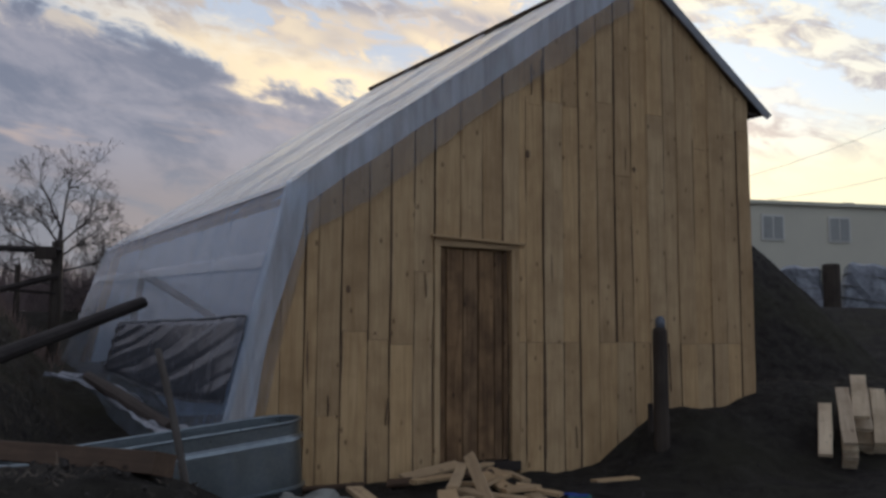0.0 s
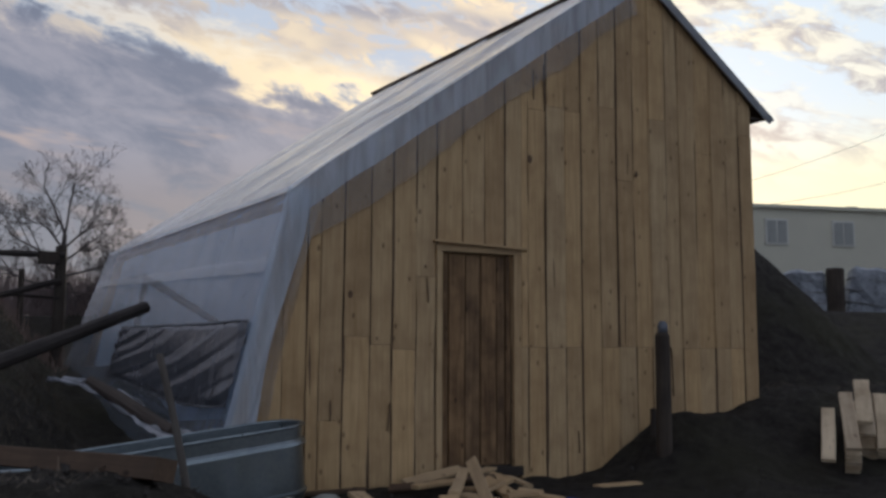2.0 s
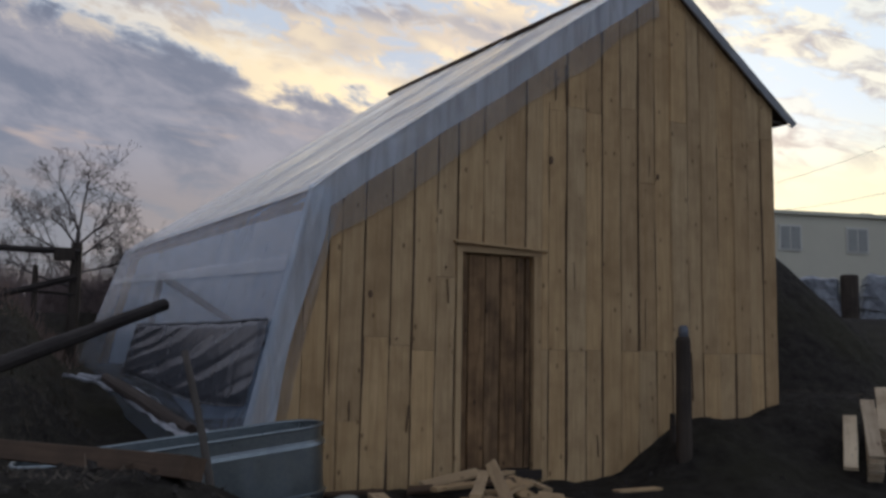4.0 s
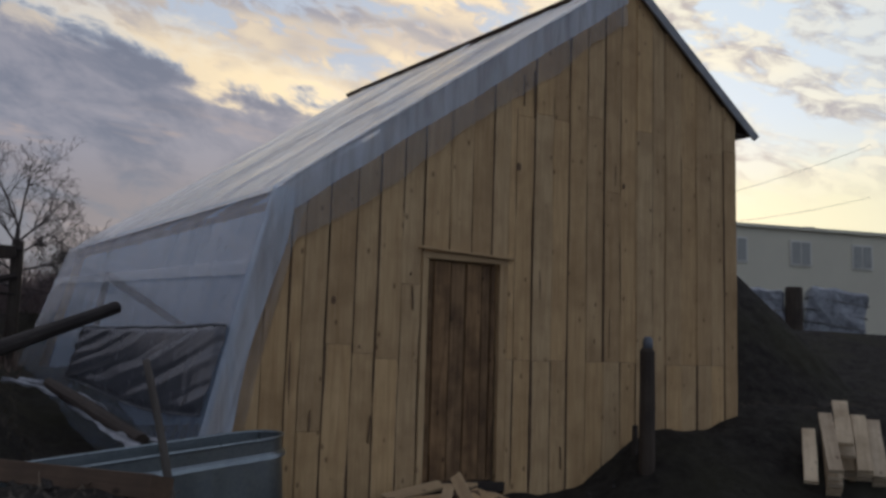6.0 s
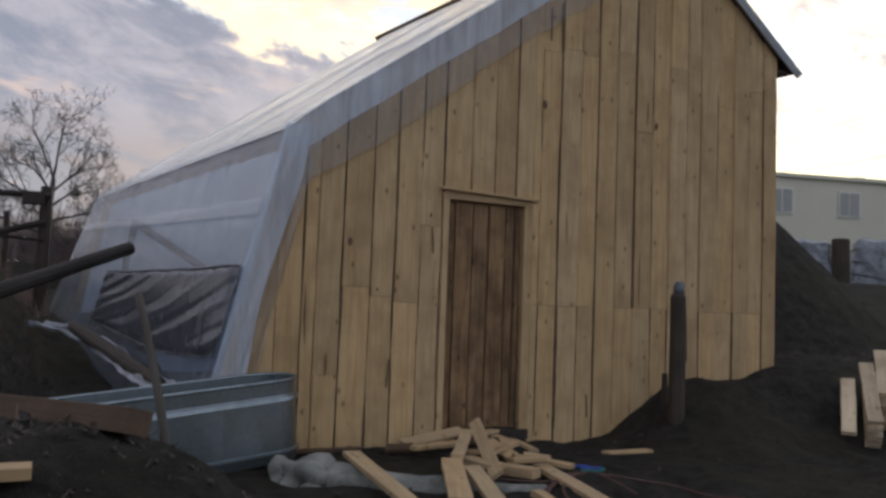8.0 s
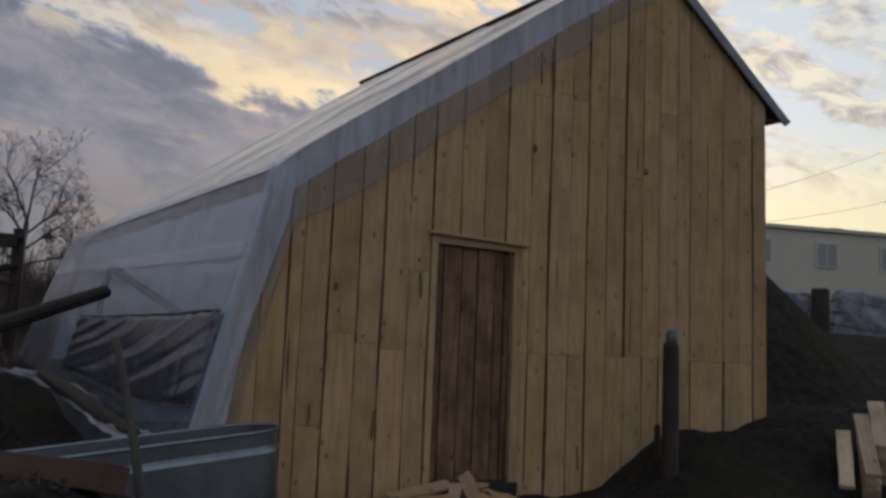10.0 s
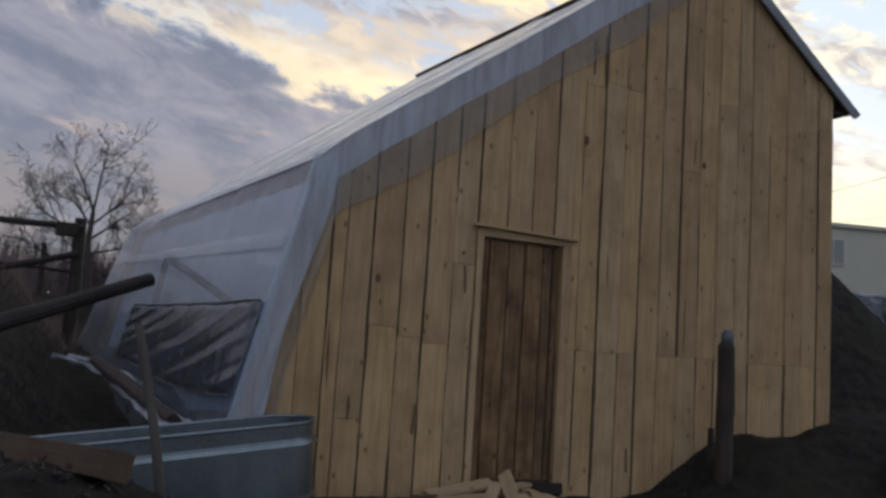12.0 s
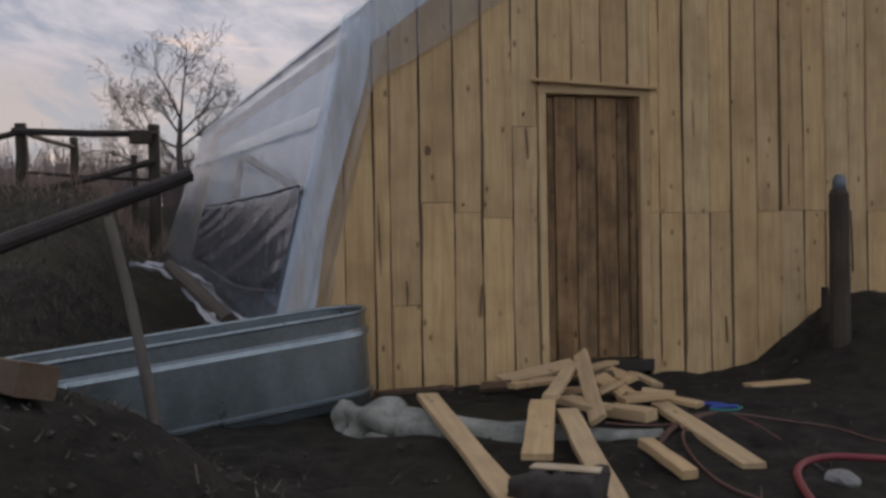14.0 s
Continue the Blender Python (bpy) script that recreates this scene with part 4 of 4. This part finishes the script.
ends = [Vector((x, y, ground_z(x, y) + 0.03)) for x, y in ((0.254, 3.037), (0.440, 3.019))]
lay(ends[0], ends[1], 0.12, 0.04, 19, "short board end on the near soil", name="board_end")

# bark log on the boards: half round, fibrous, its sawn face up
bm = bmesh.new()
a, b = Vector((2.455, 4.010, -0.070)), Vector((2.715, 3.765, -0.052))
n, ring_n = 40, 30
along = (b - a).normalized()
across = Vector((-along.y, along.x, 0))
rings = []
for t in range(n + 1):
    u = t / n
    r = 0.112 * (0.45 + 0.55 * smooth(0, 0.35, u)) * (1 + 0.10 * noise.noise((u * 9, 3, 1)))
    ring = []
    for k in range(ring_n):
        th = 2 * math.pi * k / ring_n
        h = min(math.sin(th), 0.62 + 0.10 * noise.noise((u * 7, th, 5)))
        fibre = 1 + 0.22 * noise.noise((u * 2.5, math.cos(th) * 7, math.sin(th) * 7)) + 0.07 * noise.noise((u * 7, math.cos(th) * 22, math.sin(th) * 22))
        end = 0.03 * noise.noise((math.cos(th) * 3, math.sin(th) * 3, 8)) * (1 if t in (0, n) else 0)
        ring.append(bm.verts.new(a.lerp(b, u) + along * end + across * (math.cos(th) * r * fibre) + Vector((0, 0, h * r * fibre))))
    rings.append(ring)
for r0, r1 in zip(rings, rings[1:]):
    for k in range(ring_n):
        bm.faces.new((r0[k], r0[(k + 1) % ring_n], r1[(k + 1) % ring_n], r1[k]))
bm.faces.new(rings[0][::-1])
bm.faces.new(rings[-1])
thing("split_log", bm, M_BARK, "short dark split log with ragged fibrous bark", "log", smooth=True)
lay(Vector((2.52, 3.955, 0.012)), Vector((2.725, 3.770, 0.019)), 0.075, 0.010, 52, "splintered pale sliver on the ragged log", name="sliver", mat=M_STACK)

# canvas roll
def sweep(cp, radius, seg, rough):
    path, rad = [], []
    for i in range(len(cp) - 1):
        for k in range(7):
            path.append(Vector(cp[i]).lerp(Vector(cp[i + 1]), k / 7))
            rad.append(radius((i + k / 7) / (len(cp) - 1)))
    bm = bmesh.new()
    tube(bm, path, rad, seg, True, rough)
    return bm


roll = tagged(new("canvas_roll"), "dirty white rolled tarpaulin with a bunched end, on the soil", "tarpaulin roll")
part("roll", sweep([(2.350, 5.499, -0.130), (2.543, 5.369, -0.140), (2.803, 5.173, -0.150), (3.067, 5.024, -0.160), (3.371, 4.978, -0.180), (3.728, 4.894, -0.190)],
                   lambda t: lerp(0.105, 0.06, smooth(0.3, 1.0, t)), 22, 0.30), M_CANVAS, roll, smooth=True)
part("bunched_end", sweep([(2.041, 5.712, -0.140), (2.129, 5.692, -0.110), (2.227, 5.605, -0.110), (2.320, 5.510, -0.130), (2.382, 5.428, -0.140)],
                          lambda t: 0.145 * math.sqrt(max(0.02, 1 - (2 * t - 1) ** 2 * 0.85)), 24, 0.75), M_CANVAS, roll, "bunched folds of tarpaulin", smooth=True)
part("loose_fold", sweep([(2.159, 5.544, -0.210), (2.236, 5.416, -0.210), (2.321, 5.375, -0.220)], lambda t: 0.06 * math.sqrt(max(0.05, 1 - (2 * t - 1) ** 2)), 14, 0.9), M_CANVAS, roll, smooth=True)

# cord, hose, strap, stone
def cable(name, ctrl, r, mat, label, cat):
    cu = bpy.data.curves.new(name, "CURVE")
    cu.dimensions, cu.bevel_depth, cu.bevel_resolution, cu.resolution_u = "3D", r, 2, 6
    sp = cu.splines.new("NURBS")
    sp.points.add(len(ctrl) - 1)
    for q, c in zip(sp.points, ctrl):
        q.co = (c[0], c[1], max(c[2], ground_z(c[0], c[1]) + r * 0.8), 1)
    sp.use_endpoint_u, sp.order_u = True, 3
    cu.materials.append(mat)
    return tagged(new(name, cu), label, cat)


cable("extension_cord", [(4.194, 4.599, -0.170), (4.285, 5.098, -0.150), (3.941, 5.075, -0.120), (3.630, 4.842, -0.140), (3.506, 4.653, -0.160), (3.743, 4.919, -0.120), (4.163, 5.138, -0.100), (3.901, 4.981, -0.120), (3.675, 4.737, -0.150), (3.513, 4.352, -0.170), (3.434, 3.981, -0.190), (3.452, 3.773, -0.190)], 0.008, M_CORD, "rust-red cord looped over the boards", "cord")
cable("extension_cord", [(3.413, 5.062, -0.100), (3.725, 4.948, -0.140), (4.133, 5.092, -0.160), (4.488, 4.868, -0.160), (4.650, 4.704, -0.160), (4.596, 4.322, -0.160), (4.757, 4.204, -0.160)], 0.007, M_CORD, "rust-red cord trailing over the earth", "cord")
cable("red_hose", [(3.611, 3.651, -0.170), (3.721, 3.896, -0.170), (3.917, 4.130, -0.150), (4.111, 4.179, -0.140), (4.259, 4.094, -0.140), (4.426, 4.001, -0.150), (4.305, 3.693, -0.170), (3.843, 3.394, -0.170), (3.586, 3.449, -0.170)], 0.018, M_HOSE, "bright red flat hose coiled on the earth", "hose")
for ctrl in ([(0.94, 4.13, 0.35), (0.89, 3.86, 0.36), (0.81, 3.63, 0.34), (0.73, 3.61, 0.30)], [(0.40, 4.92, 0.3), (0.46, 4.80, 0.3), (0.51, 4.61, 0.3)],
             [(0.57, 3.66, 0.3), (0.54, 3.59, 0.3), (0.50, 3.49, 0.3)]):
    cable("twig", ctrl, 0.003, M_STRAW, "thin pale dry stalk lying on the mound", "twig")
cable("blue_strap", [(4.149, 5.321, -0.100), (4.296, 5.340, -0.100), (4.363, 5.239, -0.120), (4.204, 5.143, -0.130), (4.104, 5.160, -0.100), (4.321, 5.150, -0.130)], 0.012, M_BLUE, "tangled blue strap by the boards", "strap")
cable("teal_strap", [(4.10, 5.10, -0.11), (4.22, 5.07, -0.12), (4.36, 5.12, -0.12), (4.30, 5.17, -0.11)], 0.009, M_TEAL, "thin teal strap beside the blue one", "strap")
bm = bmesh.new()
bmesh.ops.create_icosphere(bm, subdivisions=2, radius=0.075)
for v in bm.verts:
    v.co *= 1 + 0.35 * noise.noise(v.co * 14)
    v.co.z *= 0.6
thing("stone", bm, M_STONE, "pale stone lying inside the hose", "stone", at=Matrix.Translation(Vector((3.955, 3.884, -0.160))))

# ---- log and torn film along the foot of the side ----
bm = bmesh.new()
a, b = Vector((1.164, 10.000, 0.689)), Vector((1.573, 7.300, 0.343))
tube(bm, [a.lerp(b, t / 5) for t in range(6)], [0.06, 0.066, 0.066, 0.064, 0.06, 0.06], 10, True, 0.2)
thing("foot_log", bm, M_LOG, "brown log holding down the plastic's foot", "log")


FILM_LINE = [Vector(c) for c in ((0.789, 10.600, 0.660), (1.076, 10.200, 0.620), (1.290, 9.300, 0.513), (1.382, 8.400, 0.399), (1.478, 7.600, 0.306), (1.520, 7.100, 0.279))]


def strip(off, wide, seed):
    """A ragged ribbon of film running beside the log."""
    def f(u, v):
        k = min(int(u * 5), 4)
        p = FILM_LINE[k].lerp(FILM_LINE[k + 1], u * 5 - k)
        w = wide * (0.35 + 0.65 * smooth(0.1, 0.9, u)) * (1 + 0.8 * noise.noise((u * 8, seed, 0)))
        return p + Vector((off + w * (v - 0.5) + 0.05 * noise.noise((u * 5, v * 2, seed)), 0.06 * noise.noise((u * 9, v, seed + 4)),
                           0.03 + 0.04 * v + 0.05 * noise.noise((u * 9, v * 3, seed + 9))))
    return grid(bmesh.new(), 90, 8, f)


torn = tagged(new("torn_film"), "torn crumpled white plastic edge on the bank", "plastic sheet")
part("strip", strip(-0.03, 0.06, 1.0), M_TORN, torn, smooth=True)
part("strip", strip(0.15, 0.06, 6.0), M_TORN, torn, smooth=True)

# ---- fence ----
fence = tagged(new("fence"), "grey weathered post-and-rail fence on the bank", "fence")
fposts = [(-0.61, 13.1, 2.47, 0.075), (1.0, 13.13, 2.49, 0.085), (-0.15, 14.9, 2.50, 0.06), (0.62, 17.0, 2.45, 0.05), (-2.6, 15.0, 2.35, 0.07)]
for x, y, zt, r in fposts:
    bm = bmesh.new()
    tube(bm, [(x, y, ground_z(x, y) - 0.2), (x + 0.01, y, lerp(ground_z(x, y), zt, 0.6)), (x, y, zt)], [r * 1.05, r, r * 0.95], 8, True, 0.15)
    part("post", bm, M_OLDZ, fence)
for a, b, r in (((-0.70, 13.0, 2.36), (1.05, 13.05, 2.36), 0.045), ((-0.61, 13.05, 2.36), (-2.7, 15.0, 2.05), 0.04), ((-0.61, 13.1, 2.36), (-0.15, 14.9, 2.36), 0.035),
                ((1.0, 13.05, 2.0), (-0.2, 12.6, 1.62), 0.05), ((-0.61, 13.05, 1.85), (1.0, 13.05, 1.75), 0.02)):
    bm = bmesh.new()
    tube(bm, [a, Vector(a).lerp(Vector(b), 0.5) + Vector((0, 0, -0.012)), b], [r, r, r], 6, True, 0.1)
    part("rail", bm, M_OLD, fence)
thing("nest_box", boxed((0.70, 12.94, 2.22), (0.98, 13.06, 2.40), 0.01), M_OLDZ, "small dark box fixed to the fence", "box")


# ---- bare trees ----
def tree(name, base, height, seed, trunk_r, label):
    """A leafless tree: a short leaning trunk that forks into rising limbs, each forking on into fine twigs."""
    rng = random.Random(seed)
    root = tagged(new(name), label, "tree")
    bt, bc = bmesh.new(), bmesh.new()

    def limb(p, d, length, r, lev):
        n = 5 if lev < 3 else 3
        pts, rr, dd = [p.copy()], [r], d.normalized()
        for k in range(n):
            kink = 0.11 if lev < 3 else 0.17
            dd = (dd + Vector((rng.gauss(0, 1), rng.gauss(0, 1), rng.gauss(0.10, 0.8))) * kink).normalized()
            pts.append(pts[-1] + dd * (length / n))
            rr.append(max(r * (1 - 0.5 * (k + 1) / n), 0.0032))
        tube(bc, pts, rr, 5 if lev < 2 else 3, False)
        if lev >= 5:
            return
        for k in range((5, 6, 5, 4, 3)[lev]):
            j = n if k == 0 else rng.randint(1, n)
            ang, turn = radians(rng.uniform(22, 58)), rng.uniform(0, 2 * math.pi)
            a = dd.orthogonal().normalized()
            c = dd.cross(a)
            out_d = dd * math.cos(ang) + (a * math.cos(turn) + c * math.sin(turn)) * math.sin(ang)
            limb(pts[j], out_d, length * rng.uniform(0.42, 0.66), max(rr[j] * 0.68, 0.0036), lev + 1)

    n = 6
    lead = [Vector(base) + Vector((-0.05 * k / n + 0.03 * math.sin(k * 1.3), 0.02 * math.cos(k), height * 0.58 * k / n)) for k in range(n + 1)]
    tube(bt, lead, [trunk_r * (1.15 - 0.6 * k / n) for k in range(n + 1)], 8, False)
    for j, ax, ay, up_z, ln in ((2, -1.3, 0.1, 0.50, 0.42), (3, 1.2, -0.3, 0.70, 0.32), (3, -0.4, 1.0, 0.7, 0.32), (4, -1.1, -0.5, 0.8, 0.40), (4, 1.1, 0.4, 0.8, 0.36),
                                (5, -0.9, 0.5, 1.1, 0.36), (5, 0.9, -0.2, 1.0, 0.36), (6, 0.25, 0.1, 1.4, 0.36), (6, -0.5, -0.2, 1.2, 0.34)):
        limb(lead[j], Vector((ax, ay, up_z)), height * ln, trunk_r * 0.34, 1)
    part("trunk", bt, M_TWIG, root)
    part("crown", bc, M_TWIG, root, "crown of fine bare twigs")
    return root


tree("bare_tree", (1.46, 18.95, 1.6), 3.0, 14, 0.08, "small leafless tree with a dense twig crown")
tree("bare_tree", (2.75, 19.8, 1.6), 1.9, 5, 0.045, "low leafless sapling behind the plastic house")

# far brush and reeds
rngs = random.Random(8)
bm = bmesh.new()
for i in range(1500):
    x, y = rngs.uniform(-9, 4.5), rngs.uniform(20, 34)
    z0 = 1.95
    h = rngs.uniform(0.5, 1.6)
    p = Vector((x, y, z0))
    for k in range(5):
        q = p + Vector((rngs.uniform(-0.5, 0.5), rngs.uniform(-0.3, 0.3), h * rngs.uniform(0.6, 1.0)))
        m2 = p.lerp(q, 0.5) + Vector((rngs.uniform(-0.15, 0.15), 0, 0.05))
        tube(bm, [p, m2, q], [0.012, 0.008, 0.004], 3, False)
thing("far_brush", bm, M_BRUSH, "leafless reddish brush beyond the fence, paled for haze", "shrubs", kind="stuff")

bm = bmesh.new()
for i in range(2600):
    x, y = rngs.uniform(-4.5, 1.1), rngs.uniform(11.0, 17.5)
    z0 = ground_z(x, y) - 0.02
    h = rngs.uniform(0.12, 0.42) * smooth(10.5, 13, y)
    lean = Vector((rngs.uniform(-0.12, 0.12), rngs.uniform(-0.1, 0.1), h))
    p = Vector((x, y, z0))
    s = Vector((0.006, 0.002, 0))
    a, b, c = bm.verts.new(p - s), bm.verts.new(p + s), bm.verts.new(p + lean)
    bm.faces.new((a, b, c))
thing("dry_grass", bm, M_REED, "rust-brown dry grass on the bank, paled for haze", "grass", kind="stuff")

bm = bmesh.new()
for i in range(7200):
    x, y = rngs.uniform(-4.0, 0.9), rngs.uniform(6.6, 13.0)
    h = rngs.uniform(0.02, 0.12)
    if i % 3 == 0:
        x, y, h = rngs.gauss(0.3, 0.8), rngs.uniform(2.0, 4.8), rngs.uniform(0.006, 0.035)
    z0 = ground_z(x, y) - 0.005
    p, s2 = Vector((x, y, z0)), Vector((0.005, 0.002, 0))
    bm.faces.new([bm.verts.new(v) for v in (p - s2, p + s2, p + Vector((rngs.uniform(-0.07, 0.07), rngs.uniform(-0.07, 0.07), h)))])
thing("bank_stubble", bm, M_STUBBLE, "dull brown stubble on the earth bank, lightened for haze", "stubble", kind="stuff")

bm = bmesh.new()
for i in range(1500):
    x, y = (rngs.uniform(-1.0, 8.5), rngs.uniform(2.6, 6.4)) if i % 3 else (rngs.uniform(5.5, 11.0), rngs.uniform(4.5, 9.5))
    if i % 7 == 0:
        x, y = rngs.uniform(-0.9, 1.5), rngs.uniform(2.3, 4.6)
    if y > 6.45 and x < 7.8:
        continue
    r = rngs.uniform(0.005, 0.018) * (1.6 if i % 11 == 0 else 1)
    m4 = Matrix.Translation((x, y, ground_z(x, y) + r * 0.3)) @ Euler((rngs.uniform(0, 3), rngs.uniform(0, 3), 0)).to_matrix().to_4x4() @ Matrix.Diagonal((r * rngs.uniform(0.8, 1.5), r, r * rngs.uniform(0.6, 1.0), 1))
    vs = [bm.verts.new(m4 @ Vector(c)) for c in ((1, 0, 0), (-1, 0, 0), (0, 1, 0), (0, -1, 0), (0, 0, 1), (0, 0, -1))]
    for a, b, c in ((0, 2, 4), (2, 1, 4), (1, 3, 4), (3, 0, 4), (2, 0, 5), (1, 2, 5), (3, 1, 5), (0, 3, 5)):
        bm.faces.new((vs[a], vs[b], vs[c]))
thing("soil_clods", bm, M_CLOD, "loose clods of dark earth", "clods", kind="stuff")

bm = bmesh.new()
for i in range(900):
    if i % 8:
        x, y = rngs.gauss(9.3, 0.9), rngs.gauss(7.8, 0.8)
    else:
        x, y = rngs.uniform(-0.6, 4.5), rngs.uniform(2.6, 6.0)
    z0 = ground_z(x, y) + 0.015
    a = rngs.uniform(0, math.pi)
    l = rngs.uniform(0.04, 0.16)
    d = Vector((math.cos(a) * l, math.sin(a) * l, rngs.uniform(-0.01, 0.05)))
    s = Vector((-math.sin(a), math.cos(a), 0)) * 0.002
    p = Vector((x, y, z0))
    bm.faces.new([bm.verts.new(v) for v in (p - s, p + s, p + d + s, p + d - s)])
thing("straw_litter", bm, M_STRAW, "scattered dry straw and twigs", "straw", kind="stuff")

# ---- beyond the heap: long house, wrapped stacks ----
HB = Vector((21.0, 19.8, 0.0))
hrot = -16.0
bldg = tagged(new("long_house"), "long beige single-storey house with a flat eave line", "house")
bldg.matrix_world = pose(HB.x, HB.y, 1.2, 0, 0, hrot)
part("wall", boxed((-8, 0, 0), (16, 6, 4.36)), M_SIDING, bldg, "beige siding")
part("roof", boxed((-8.15, -0.12, 4.364), (16.15, 6.12, 4.48)), M_SIDING, bldg, "thin beige roof edge")
for xw in (-3.42, -1.05, 1.31, 3.68, 6.04, 8.40, 10.76):
    w = part("window", boxed((xw - 0.40, -0.05, 3.20), (xw + 0.40, 0.02, 4.04)), M_TRIM, bldg, "white framed window")
    for sx in (-0.18, 0.18):
        part("pane", boxed((xw + sx - 0.15, -0.07, 3.27), (xw + sx + 0.15, -0.055, 3.97)), M_PANE, w)
part("vent", boxed((4.1, 0.3, 4.484), (4.5, 0.7, 4.58)), M_ROOF, bldg)

def wrapped(base, w, h, tilt, turn):
    root = tagged(new("wrapped_stack"), "goods stack wrapped in white plastic", "wrapped stack", "wrapped stacks")
    root.matrix_world = Matrix.Translation(Vector(base)) @ pose(0, 0, 0, 0, tilt, turn)
    bm = boxed((-w / 2, 0, -0.1), (w / 2, 1.2, h), 0.08)
    bmesh.ops.subdivide_edges(bm, edges=bm.edges[:], cuts=4, use_grid_fill=True)
    for vert in bm.verts:
        vert.co += 0.10 * noise.noise_vector(vert.co * 2.3 + Vector(base)) + 0.04 * noise.noise_vector(vert.co * 6.0)
    part("load", bm, M_WRAP, root)
    for k in range(1, 4):
        part("strap", boxed((-w / 2 - 0.012, -0.012, h * k / 4), (w / 2 + 0.012, 1.212, h * k / 4 + 0.02)), M_ROOF, root, "dark strap")


wrapped((19.840, 16.350, 2.03), 1.15, 1.20, 0, -42)
wrapped((22.052, 15.850, 1.98), 1.6, 1.35, 10, -46)
bm = bmesh.new()
a = Vector((20.444, 15.850, 2.03))
tube(bm, [a + Vector((0, 0, z)) for z in (-0.1, 0.02, 1.22, 1.26)], [0.22, 0.23, 0.23, 0.2], 14)
thing("dark_drum", bm, M_OLDZ, "dark upright drum between the wrapped stacks", "drum")

# overhead wires
for a, b in (((18.8, 23.0, 5.55), (36.287, 24.000, 11.214)), ((19.6, 22.4, 5.55), (34.623, 23.000, 8.463))):
    bm = bmesh.new()
    a, b = Vector(a), Vector(b)
    tube(bm, [a.lerp(b, t / 8) - Vector((0, 0, 0.3 * math.sin(math.pi * t / 8))) for t in range(9)], [0.007] * 9, 4)
    thing("overhead_wire", bm, M_TWIG, "thin dark overhead wire from the house roof", "wire", "overhead wires")
